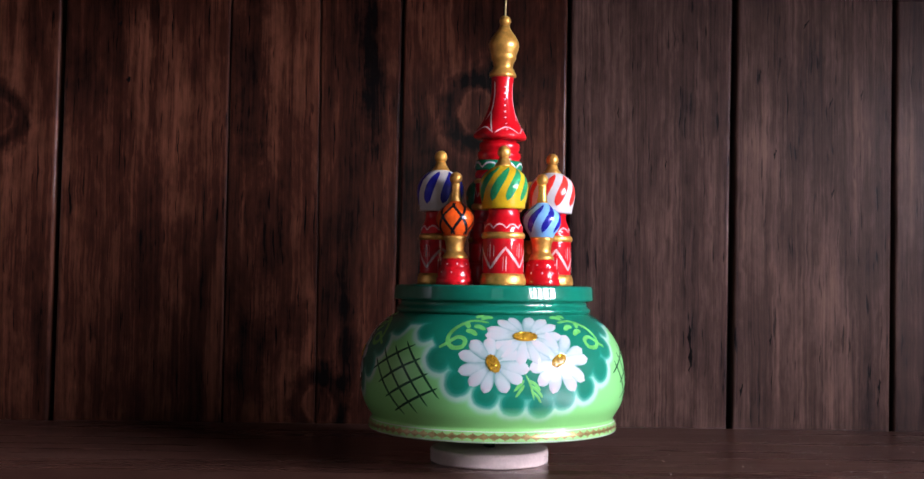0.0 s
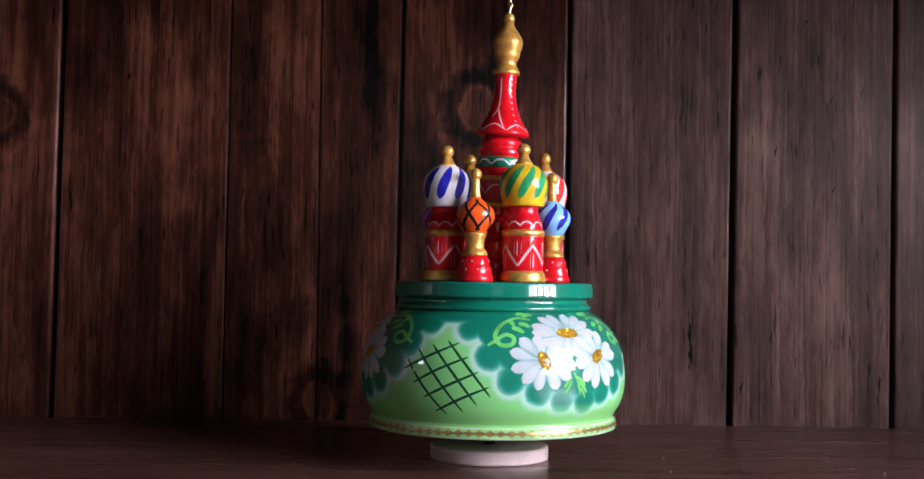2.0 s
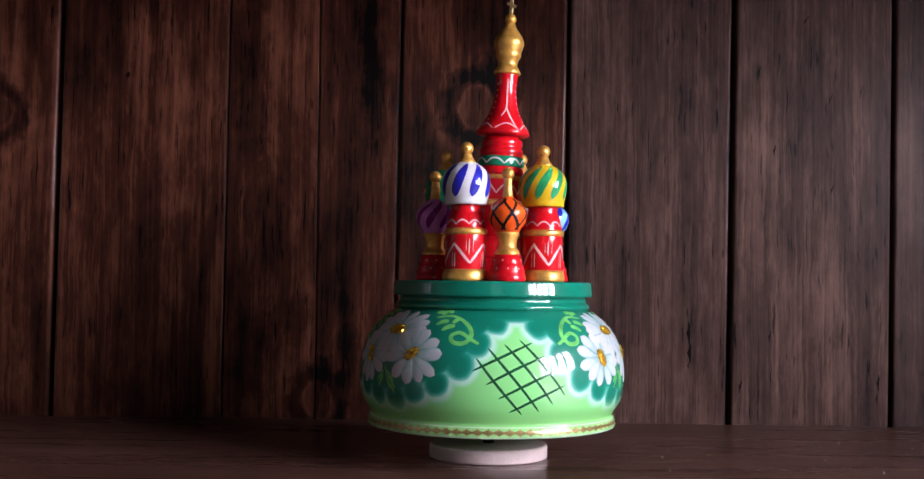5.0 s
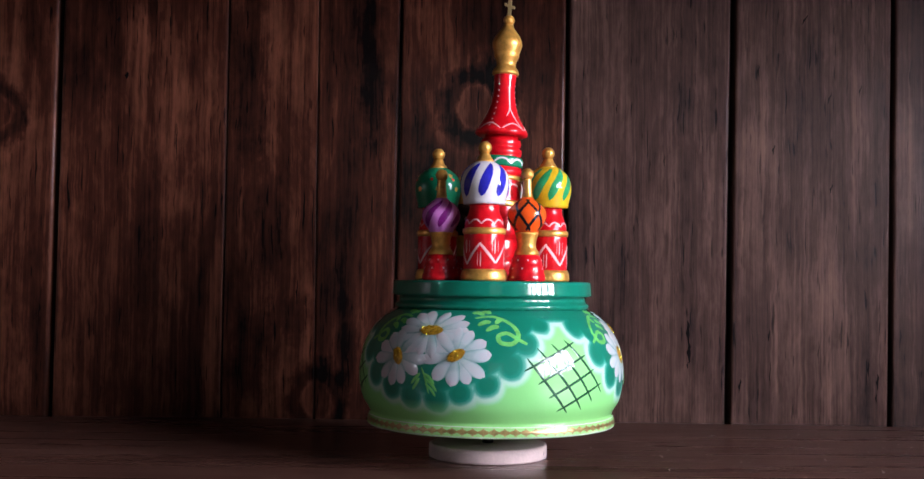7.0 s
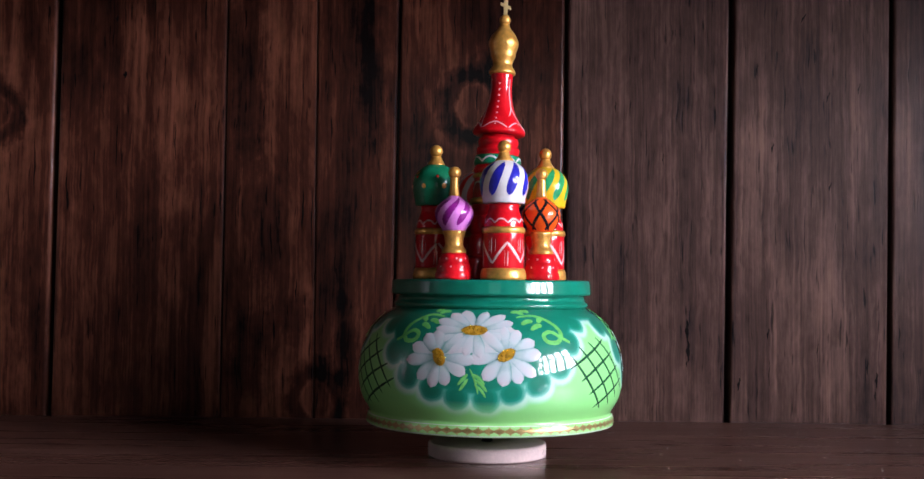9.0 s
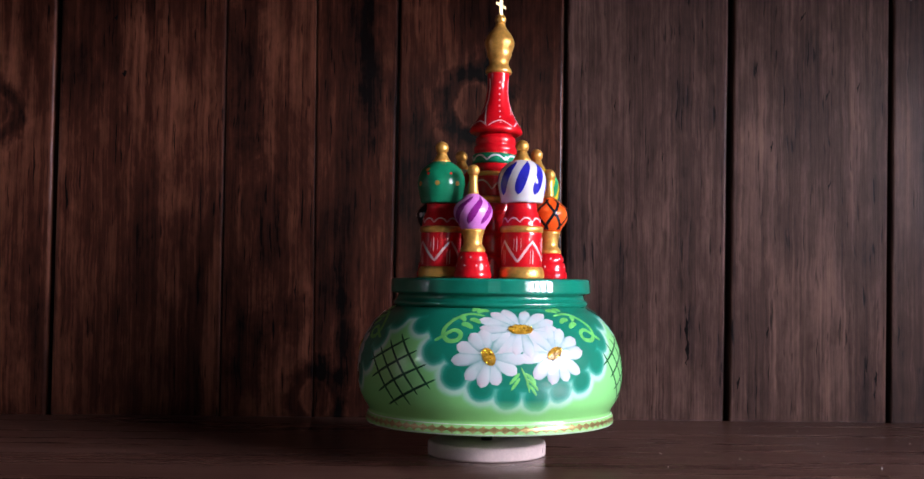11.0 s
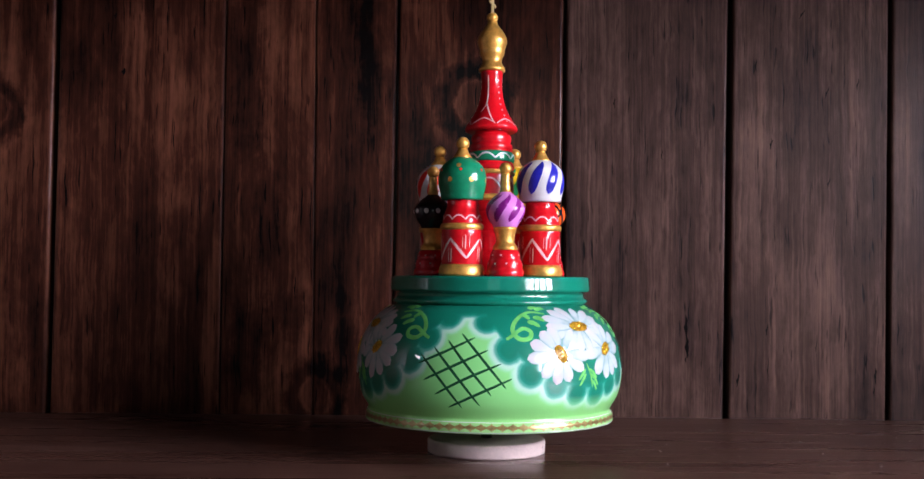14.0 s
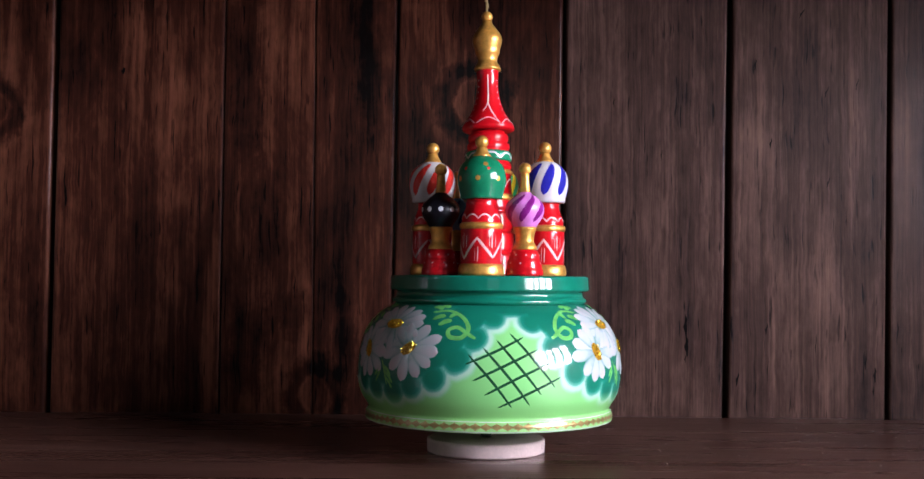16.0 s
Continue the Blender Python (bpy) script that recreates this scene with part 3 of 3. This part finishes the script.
def daisy(a0, z0, radius, petals, eye, tilt, seed, flat=1.0):
    """A painted daisy: petals are strokes that swell outwards; the eye is an oval of gold glitter."""
    rng = random.Random(seed)
    s0 = BODY.at_z(z0)
    R = BODY.radius(s0)
    ca, sa = math.cos(math.radians(tilt)), math.sin(math.radians(tilt))

    def put(p, q):
        s = s0 + q
        return a0 + math.degrees(p / max(BODY.radius(s), 5)), s

    bm = bmesh.new()
    n = 20
    c = bm.verts.new(BODY.point(*put(0, 0), 0.42))
    rims = []
    for f, h in ((0.6, 0.40), (1.0, 0.24)):
        rims.append([bm.verts.new(BODY.point(*put(*(lambda x, y: (x * ca - y * sa, x * sa + y * ca))(
            f * eye[0] * math.cos(2 * math.pi * k / n), f * eye[1] * math.sin(2 * math.pi * k / n))), h)) for k in range(n)])
    for k in range(n):
        bm.faces.new((c, rims[0][k], rims[0][(k + 1) % n]))
        bm.faces.new((rims[0][k], rims[1][k], rims[1][(k + 1) % n], rims[0][(k + 1) % n]))
    flower = part("daisy", bm, CENTRE, music_box, "white painted daisy with a gold glitter eye")
    bm = bmesh.new()
    for k in range(170):
        rr, th = math.sqrt(rng.random()), rng.uniform(0, 2 * math.pi)
        x, y = rr * eye[0] * 1.05 * math.cos(th), rr * eye[1] * 1.05 * math.sin(th)
        p = BODY.point(*put(x * ca - y * sa, x * sa + y * ca), 0.47)
        e = Euler([rng.uniform(0, 6.28) for _ in range(3)]).to_matrix()
        z = rng.uniform(0.16, 0.30) * MM
        bm.faces.new([bm.verts.new(p + e @ Vector((z * u, z * v, 0))) for u, v in ((-1, 0), (0, -0.8), (1, 0), (0, 0.8))])
    part("glitter", bm, GLITTER, flower, "gold glitter flakes", smooth=False)
    for k in range(petals):
        th = 2 * math.pi * (k + rng.uniform(-0.18, 0.18)) / petals + math.radians(tilt)
        dx, dy = math.cos(th), math.sin(th) * (flat if math.sin(th) < 0 else flat * 0.92)
        # petals start at the rim of the oval eye
        ex, ey = dx * ca + dy * sa, -dx * sa + dy * ca
        r0 = 0.72 / math.hypot(ex / eye[0], ey / eye[1])
        r1 = radius * rng.uniform(0.90, 1.06)
        bend = rng.uniform(-0.9, 0.9)
        w = min(2.6, math.pi * radius / petals * 0.64) * rng.uniform(0.92, 1.10)
        ws = ends(11, w, 0.30, 0.0, 0.60)
        pts = []
        for i in range(11):
            t = i / 10
            r = r0 + (r1 - r0) * t
            off = bend * t * (1 - t)
            pts.append((*put(dx * r - dy * off, dy * r + dx * off), ws[i]))
        bm = bmesh.new()
        stroke(bm, BODY, pts, 0.06 + 0.04 * (k % 4), 7)
        part("petal", bm, PETAL, flower)
    return flower


for ci, c in enumerate(CLUSTERS):
    daisy(c - 0.8, 49.0, 14.4, 14, (4.4, 2.0), 0, 10 + ci, 0.75)
    daisy(c + (-14.8, -14.8, -14.0)[ci], 40.0, 12.6, 11, (2.1, 3.3), 28, 20 + ci, 0.88)
    daisy(c + 12.6, 41.0, 12.8, 11, (3.3, 1.9), 30, 30 + ci, 0.88)

    # lime scrolls beside the daisies, leaf strokes at the top and between the lower flowers
    bm = bmesh.new()
    Z = BODY.at_z
    for sgn, m in ((-1, 1.0), (1, 1.1)):
        A = lambda d: c + sgn * d * m
        line(bm, BODY, [(A(17), Z(53.4)), (A(25), Z(54.0)), (A(32), Z(51.8)), (A(35), Z(48.2)), (A(32.5), Z(45.2)), (A(28), Z(45.4)),
                        (A(27), Z(47.6)), (A(30.5), Z(48.6)), (A(35), Z(46.4)), (A(38), Z(45.0))], 0.80, 40, 0.10, 0.4, 0.5, 0.5)
        for d0, z0, d1, z1 in ((21, 54.4, 15, 55.0), (24, 52.2, 18.5, 51.0), (27.5, 50.8, 22, 49.2), (24, 55.0, 19.5, 55.2), (29, 53.0, 26, 51.6)):
            line(bm, BODY, [(A(d0), Z(z0)), (A((d0 + d1) / 2), Z((z0 + z1) / 2 + 0.5)), (A(d1), Z(z1))], 1.0, 9, 0.10, 0.1, 0.1, 0.4)
    for d0, z0, d1, z1, w in ((0, 36.5, 3.5, 27.8, 0.4), (-0.6, 34.6, -4.6, 30.8, 0.6), (0.9, 34.6, 6.0, 31.0, 0.6), (1.4, 33.0, 7.0, 28.6, 0.55), (-0.6, 33.0, -4.0, 28.8, 0.55),
                              (2.0, 31.0, 6.4, 26.8, 0.5)):
        line(bm, BODY, [(c + d0 - 2, Z(z0)), (c + (d0 + d1) / 2 - 1.6, Z((z0 + z1) / 2 + 0.4)), (c + d1 - 2, Z(z1))], w, 9, 0.10, 0.1, 0.1, 0.5)
    pieces("scroll_stroke", bm, LIME, body, "lime green brushed stroke")

for gi, g in enumerate(LATTICES):
    rng = random.Random(50 + gi)
    bm = bmesh.new()
    s0, R = BODY.at_z(34.0), 49.9
    u1 = Vector((math.cos(math.radians(25)), math.sin(math.radians(25))))      # rising strokes
    u2 = Vector((math.cos(math.radians(-50)), math.sin(math.radians(-50))))    # falling strokes
    for fam, (u, v) in enumerate(((u1, u2), (u2, u1))):
        for k in range(4):
            off = (k - 1.5) * (6.3 if fam == 0 else 5.6)
            half = (11.6 if fam == 0 else 13.0) + rng.uniform(-0.8, 1.4) - (1.6 if k in (0, 3) and fam else 0)
            mid = v * off + u * rng.uniform(-0.8, 0.8)
            p, q = mid - u * half, mid + u * half
            bow = Vector((-u.y, u.x)) * rng.uniform(-0.5, 0.5)
            line(bm, BODY, [(g + math.degrees(x.x / R), s0 + x.y) for x in (p, (p + q) / 2 + bow, q)], 0.48, 16, 0.08, 0.15, 0.1, 0.45)
    pieces("lattice_stroke", bm, LATTICE, body, "dark green hand-brushed line")

lid = part("lid", Turned([(0, 56.0), (36.0, 56.0), (36.2, 56.3), (36.8, 56.6), (37.0, 57.2), (36.8, 57.9), (36.2, 58.3), (35.7, 58.9), (35.5, 59.6), (35.6, 60.3),
                          (36.4, 60.7), (37.7, 60.9), (37.95, 61.4), (37.6, 65.7), (37.4, 66.2), (36.9, LID), (0, LID)], fine=0.4, smooth=False).mesh(160), LID_GREEN, music_box,
           "dark green turned lid with a stepped rim")

BALL = lambda r, z: [(0.0, z - r)] + [(r * math.sin(math.radians(q)), z - r * math.cos(math.radians(q))) for q in range(20, 180, 20)] + [(0.0, z + r)]
SHAFT = Turned([(7.2, 3.6), (7.45, 4.4), (7.45, 16.6), (7.3, 18.4), (7.15, 19.6), (6.9, 21.4), (6.2, 23.4), (5.55, 25.2), (5.4, 26.6), (5.7, 27.9)], 0.8)
FOOT_RING = Turned([(7.8, 0), (8.3, 0.3), (8.4, 1.6), (8.1, 3.2), (7.7, 4.1), (7.3, 4.3)], 0.5)
COLLAR = Turned([(7.3, 16.7), (7.75, 17.0), (7.95, 17.9), (7.75, 18.8), (7.1, 19.2)], 0.4)
DOME = Turned([(6.4, 27.6), (7.6, 27.8), (7.8, 28.4), (7.85, 29.4), (8.35, 31.4), (8.85, 34.3), (8.65, 37.3), (7.65, 39.9), (5.7, 41.9), (3.6, 43.2), (2.6, 43.6)], 0.6)
FINIAL = Turned([(3.5, 43.1), (3.2, 43.8), (2.45, 44.8), (1.95, 46.0), (1.8, 46.6)], 0.5)
TIP = Turned(BALL(2.45, 48.5), 0.6)
S_BASE = Turned([(6.5, 0), (6.9, 0.4), (6.8, 2.2), (6.3, 2.9), (6.4, 3.7), (5.95, 5.8), (5.5, 6.3), (5.6, 6.9), (5.2, 8.4), (4.5, 9.6)], 0.5)
S_NECK = Turned([(4.5, 9.4), (4.6, 10.1), (4.2, 11.1), (3.45, 12.2), (3.4, 13.6), (3.7, 15.6), (4.2, 17.0), (4.3, 17.8)], 0.5)
S_DOME = Turned([(3.6, 17.6), (4.4, 17.9), (4.8, 18.9), (6.45, 21.4), (7.1, 24.0), (6.5, 26.4), (4.5, 28.5), (2.6, 30.0), (1.8, 30.8)], 0.6)
S_STICK = Turned([(2.1, 30.3), (1.9, 31.6), (1.6, 34), (1.55, 37.3)], 0.8)
S_TIP = Turned(BALL(2.3, 39.1), 0.6)
SHARED = {}


def again(name, build, material, parent, label=""):
    """A part whose mesh is shared by all towers that have it."""
    key = (name, material.name)
    if key not in SHARED:
        SHARED[key] = part(name, build(), material, parent, label)
        return SHARED[key]
    ob = new(name, SHARED[key].data)
    ob.parent = parent
    return tagged(ob, label)


def many(name, build, material, parent):
    """The same, for a set of loose brush strokes."""
    key = (name, "set")
    if key not in SHARED:
        SHARED[key] = []
        pieces(name, build(), material, parent, store=SHARED[key])
        return
    for me in SHARED[key]:
        new(name, me).parent = parent


def slanted(surf, s0, s1, n, w, lean, bulge=0.34, phase=0.0):
    bm = bmesh.new()
    for k in range(n):
        a = phase + 360 * k / n
        m = 12
        ws = ends(m, w, 0.0, 0.0, bulge)
        pts = []
        for i in range(m):
            t = i / (m - 1)
            s = s0 + (s1 - s0) * t
            shrink = min(1.0, surf.radius(s) / max(q for q in surf.p[:, 0]) + 0.05)
            pts.append((a + lean * t ** 1.3, s, ws[i] * shrink))
        stroke(bm, surf, pts, 0.09, 5)
    return bm


def crosshatch(surf, s0, s1, n, w):
    bm = bmesh.new()
    for sg in (-1, 1):
        for k in range(n):
            line(bm, surf, [(360 * k / n - sg * 38, s0), (360 * k / n, (s0 + s1) / 2), (360 * k / n + sg * 38, s1)], w, 14, 0.09, 0.5, 0.5)
    return bm


def spots(surf, rows, r):
    bm = bmesh.new()
    for z, n, ph in rows:
        for k in range(n):
            dot(bm, surf, 360 * k / n + ph, surf.at_z(z), r)
    return bm


def zigzag():
    """Four broad hand-drawn Vs round the shaft, with thin dry-brush lines between them."""
    bm = bmesh.new()
    rng = random.Random(8)
    n = 4
    for k in range(n):
        a, st = 360 * k / n + rng.uniform(-4, 4), 360 / n
        lo, hi = 6.0 + rng.uniform(-0.4, 0.4), 13.8 + rng.uniform(-0.6, 0.6)
        line(bm, SHAFT, [(a, SHAFT.at_z(hi)), (a + st * 0.27, SHAFT.at_z((lo + hi) / 2 - 0.3)), (a + st / 2, SHAFT.at_z(lo))], 0.52, 8, 0.08, 0.5, 0.5)
        line(bm, SHAFT, [(a + st / 2, SHAFT.at_z(lo)), (a + st * 0.76, SHAFT.at_z((lo + hi) / 2 + 0.4)), (a + st, SHAFT.at_z(hi))], 0.46, 8, 0.08, 0.6, 0.3)
        for q, w in ((0.38, 0.08), (0.47 + 0.03 * k % 0.09, 0.20), (0.60, 0.07)):
            line(bm, SHAFT, [(a + st * q, SHAFT.at_z(9.6 + 5 * abs(q - 0.5))), (a + st * q + 1, SHAFT.at_z(15.4 - 8 * abs(q - 0.5)))], w, 6, 0.06, 0.3, 0.1)
        for q, w in ((0.90, 0.07), (0.99, 0.18)):
            line(bm, SHAFT, [(a + st * q, SHAFT.at_z(5.0)), (a + st * q + 1, SHAFT.at_z(10.6))], w, 6, 0.06, 0.3, 0.1)
    return bm


def scallops(surf, z, n, h, w):
    bm = bmesh.new()
    st = 360 / n
    for k in range(n):
        a = k * st
        line(bm, surf, [(a, surf.at_z(z)), (a + st * .25, surf.at_z(z + h * .8)), (a + st * .5, surf.at_z(z + h)), (a + st * .75, surf.at_z(z + h * .8)), (a + st, surf.at_z(z))], w, 8, 0.08, 0.6, 0.6)
    return bm


def stand(ob, az, ring, spin):
    b = math.radians(az)
    ob.matrix_basis = pose(ring * MM * math.sin(b), -ring * MM * math.cos(b), LID * MM, 0, 0, az + spin)


def tower(az, ring, ground, decor, label):
    t = again("tower", lambda: SHAFT.mesh(48), RED, music_box)
    t["label"] = label
    stand(t, az, ring, 0)
    again("foot_ring", lambda: FOOT_RING.mesh(48), GOLD, t)
    again("collar", lambda: COLLAR.mesh(48), GOLD, t)
    many("zigzag_stroke", zigzag, LINE, t)
    many("scallop", lambda: scallops(SHAFT, 20.4, 9, 1.6, 0.30), LINE, t)
    again("dome", lambda: DOME.mesh(48), ground, t)
    again("finial", lambda: FINIAL.mesh(24), GOLD, t)
    again("finial_ball", lambda: TIP.mesh(24), GOLD, t)
    for name, bm, m in decor:
        pieces(name, bm, m, t)


def small_tower(az, ground, decor, label):
    t = again("small_tower", lambda: S_BASE.mesh(40), RED, music_box)
    t["label"] = label
    stand(t, az, 22.6, 0)
    again("neck", lambda: S_NECK.mesh(40), GOLD, t)
    again("dots", lambda: spots(S_BASE, ((7.6, 9, 10), (4.6, 9, 30)), 0.34), LINE, t)["kind"] = "stuff"
    again("small_dome", lambda: S_DOME.mesh(40), ground, t)
    again("stick", lambda: S_STICK.mesh(20), GOLD, t)
    again("stick_ball", lambda: S_TIP.mesh(24), GOLD, t)
    for name, bm, m in decor:
        pieces(name, bm, m, t)


d0, d1 = DOME.at_z(30.2), DOME.at_z(42.6)
tower(-82, 20.8, WHITE, [("stripe", slanted(DOME, d0, d1, 8, 1.85, 34), NAVY)], "red tower with a white dome striped navy")
tower(8, 21.0, YELLOW, [("stripe", slanted(DOME, d0, d1, 9, 1.6, 52), LEAF)], "red tower with a yellow dome striped green")
tower(98, 22.4, WHITE, [("stripe", slanted(DOME, d0, d1, 8, 1.75, 46), SCARLET)], "red tower with a white dome striped scarlet")
tower(-174, 21.6, EMERALD, [("spot", spots(DOME, ((34.8, 7, 0), (40.0, 3, 20)), 0.95), GOLD), ("red_spot", spots(DOME, ((38.4, 6, 26),), 0.6), SCARLET)],
      "red tower with a green dome dotted gold")
e0, e1 = S_DOME.at_z(19.4), S_DOME.at_z(29.8)
small_tower(-40, ORANGE, [("crosshatch", crosshatch(S_DOME, S_DOME.at_z(18.4), e1, 6, 0.58), BLACK)], "small red tower with an orange dome hatched black")
small_tower(50, SKYBLUE, [("stripe", slanted(S_DOME, e0, e1, 7, 1.35, 60), NAVY)], "small red tower with a sky blue dome striped navy")
small_tower(-131.5, LILAC, [("stripe", slanted(S_DOME, e0, e1, 7, 1.35, 70), PURPLE)], "small red tower with a lilac dome striped purple")
small_tower(140, BLACK, [("spot", spots(S_DOME, ((24.2, 10, -14),), 0.95), WHITE)], "small red tower with a black dome dotted white")

# the tall middle spire leans a little on the lid
LOWER = Turned([(10.2, 0), (10.0, 7.6), (9.0, 8.6), (9.5, 9.8), (9.3, 15.8), (8.5, 16.8), (9.1, 18.0), (8.9, 23.4), (8.3, 24.2), (8.9, 25.4), (8.8, 28.6), (8.8, 31), (8.6, 38.6), (8.6, 40.0), (8.2, 40.4), (8.9, 41.2), (8.8, 42.6), (8.3, 43.4), (8.3, 47.6), (7.6, 47.9), (8.1, 48.5),
                (8.25, 49.6), (8.0, 50.7), (7.2, 51.2), (7.6, 51.8), (7.75, 53.0), (7.5, 54.2), (6.4, 54.8), (6.4, 55.8)], 0.5)
TENT = Turned([(6.2, 55.7), (8.6, 55.5), (9.9, 56.0), (10.15, 56.8), (9.75, 58.0), (8.3, 60.1), (6.3, 63.6), (4.9, 67.6), (4.15, 71.8), (4.0, 75.0), (4.3, 79.6)], 0.7)
SPIRE_GOLD = Turned([(4.3, 79.4), (5.0, 79.6), (5.15, 80.3), (4.7, 81.4), (3.95, 82.6), (3.7, 83.6), (4.0, 85.0), (4.6, 86.2), (4.85, 87.0), (4.8, 87.8), (5.2, 89.0), (5.75, 91.4), (5.4, 93.2), (4.3, 95.2),
                     (2.9, 97.0), (2.1, 98.2), (1.9, 99.2)], 0.5)
spire = part("spire", LOWER.mesh(56), RED, music_box, "tall red spire with a gold finial and cross, leaning slightly")
LEAN, LEAN_AZ = 3.2, 34.0
axis = Vector((math.cos(math.radians(LEAN_AZ)), math.sin(math.radians(LEAN_AZ)), 0))
spire.matrix_basis = Matrix.Translation((0, 0, (LID - 0.2) * MM)) @ Matrix.Rotation(radians(LEAN), 4, axis)
part("tent_roof", TENT.mesh(56), RED, spire)
part("gold_finial", SPIRE_GOLD.mesh(48), GOLD, spire)
part("gold_ball", Turned(BALL(2.2, 100.9), 0.5).mesh(24), GOLD, spire)
part("gold_ring", Turned([(8.8, 28.4), (9.6, 28.8), (9.75, 29.6), (9.5, 30.6), (8.7, 31.0)], 0.4).mesh(56), GOLD, spire)
part("gold_ring", Turned([(8.4, 38.6), (9.1, 38.9), (9.25, 39.5), (9.1, 40.1), (8.3, 40.5)], 0.4).mesh(56), GOLD, spire)
GREENBAND = Turned([(8.1, 43.6), (8.8, 43.9), (8.95, 45.4), (8.7, 47.2), (8.0, 47.7)], 0.4)
part("green_band", GREENBAND.mesh(56), EMERALD, spire)
pieces("band_scallop", scallops(GREENBAND, 44.6, 8, 2.0, 0.36), WHITE, spire)
pieces("drum_scallop", scallops(LOWER, 33.4, 6, 3.6, 0.34), LINE, spire)
bm = bmesh.new()
for k in range(6):
    a = 45 + k * 60
    Z = TENT.at_z
    line(bm, TENT, [(a + 2, Z(57.6)), (a + 16, Z(59.2)), (a + 30, Z(59.9)), (a + 44, Z(59.2)), (a + 58, Z(57.6))], 0.30, 12, 0.08, 0.5, 0.5)
    if k % 2:
        for j in range(8):
            dot(bm, TENT, a + 30, Z(59.0 + j * 2.35), 0.36)
    else:
        line(bm, TENT, [(a + 30, Z(77.5)), (a + 31, Z(72)), (a + 29, Z(66.2)), (a + 12, Z(62.6))], 0.27, 16, 0.08, 0.4, 0.4)
        line(bm, TENT, [(a + 29, Z(66.4)), (a + 42, Z(62.4)), (a + 55, Z(58.2))], 0.27, 10, 0.08, 0.5, 0.4)
pieces("tent_stroke", bm, LINE, spire)


def cross_bm():
    bm = bmesh.new()
    for y0, y1, z0, z1, tip in ((-0.75, 0.75, 102.6, 114.5, 0), (-2.9, 2.9, 110.4, 111.7, 0), (-2.1, 2.1, 106.0, 107.2, 0.8), (-1.5, 1.5, 112.6, 113.4, 0)):
        q = box_bm(-0.25 * MM, 0.25 * MM, y0 * MM, y1 * MM, z0 * MM, z1 * MM, 0.12 * MM)
        for v in q.verts:
            v.co.z += tip * MM * v.co.y / (y1 * MM)
            v.co.x *= 1.0 + 0.06 * (z1 % 1)
        me = bpy.data.meshes.new("tmp")
        q.to_mesh(me)
        q.free()
        bm.from_mesh(me)
        bpy.data.meshes.remove(me)
    return bm


part("cross", cross_bm(), paint("pale_gold_metal", (0.62, 0.45, 0.20), rough=0.35, coat=0, metal=0.6), spire, "pale gold metal cross", smooth=False)

# ---------------------------------------------------------------- foot and small things
foot = tagged(new("turning_foot"), "round bare wooden foot disc under the music box", "foot")
foot.matrix_basis = pose(-0.0009, 0, 0)
part("disc", Turned([(0, 0), (21.6, 0), (22.2, 0.35), (22.3, 0.9), (22.3, 4.5), (22.1, 4.9), (21.6, 5.2), (0, 5.2)], 0.6, False).mesh(96), BARE, foot)
part("spindle", Turned([(0, 5.2), (2.2, 5.2), (2.2, 12.5), (0, 12.5)], 1.0, False).mesh(24), STEEL, foot, "dark steel spindle")
bm = bmesh.new()
PADSIDE = Turned([(22.3, 0.5), (22.3, 4.8)], 1.0, False)
line(bm, PADSIDE, [(67, 1.2), (67.4, 3.0)], 0.14, 5, 0.03)
part("scratch", bm, BLACK, foot, "short dark pencil mark")

bm = bmesh.new()
rng = random.Random(5)
for k in range(420):
    x, y = rng.uniform(-0.03, 0.24), rng.uniform(-0.03, 0.104)
    if rng.random() > 0.25 + 0.75 * math.exp(-((x - 0.13) / 0.06) ** 2):
        continue
    z = rng.choice((0.10, 0.14, 0.20, 0.28, 0.42)) * MM
    e = Euler([rng.uniform(-0.4, 0.4), rng.uniform(-0.4, 0.4), rng.uniform(0, 6)]).to_matrix()
    vs = [bm.verts.new(Vector((x, y, 0.55 * z)) + e @ Vector((z * u, z * v * 0.7, z * w))) for u, v, w in ((-1, 0, 0), (0, -1, 0), (1, 0.1, 0), (0, 1, 0), (0, 0, 0.5), (0.1, 0, -0.5))]
    for i in range(4):
        bm.faces.new((vs[i], vs[(i + 1) % 4], vs[4]))
        bm.faces.new((vs[(i + 1) % 4], vs[i], vs[5]))
tagged(link("dust", bm, WHITE), "scattered white dust specks on the table", "dust", kind="stuff")


# ---------------------------------------------------------------- movement
def turned_by(t):
    """Degrees that the clockwork has turned the box after t seconds: an almost even pace."""
    return -0.6 + 10.28 * t + 0.6 * math.sin(math.pi * t / 16)


def motions():
    walk(music_box, [(t, pose(0, 0, 0, 0, 0, turned_by(t))) for t in range(17)])


motions()
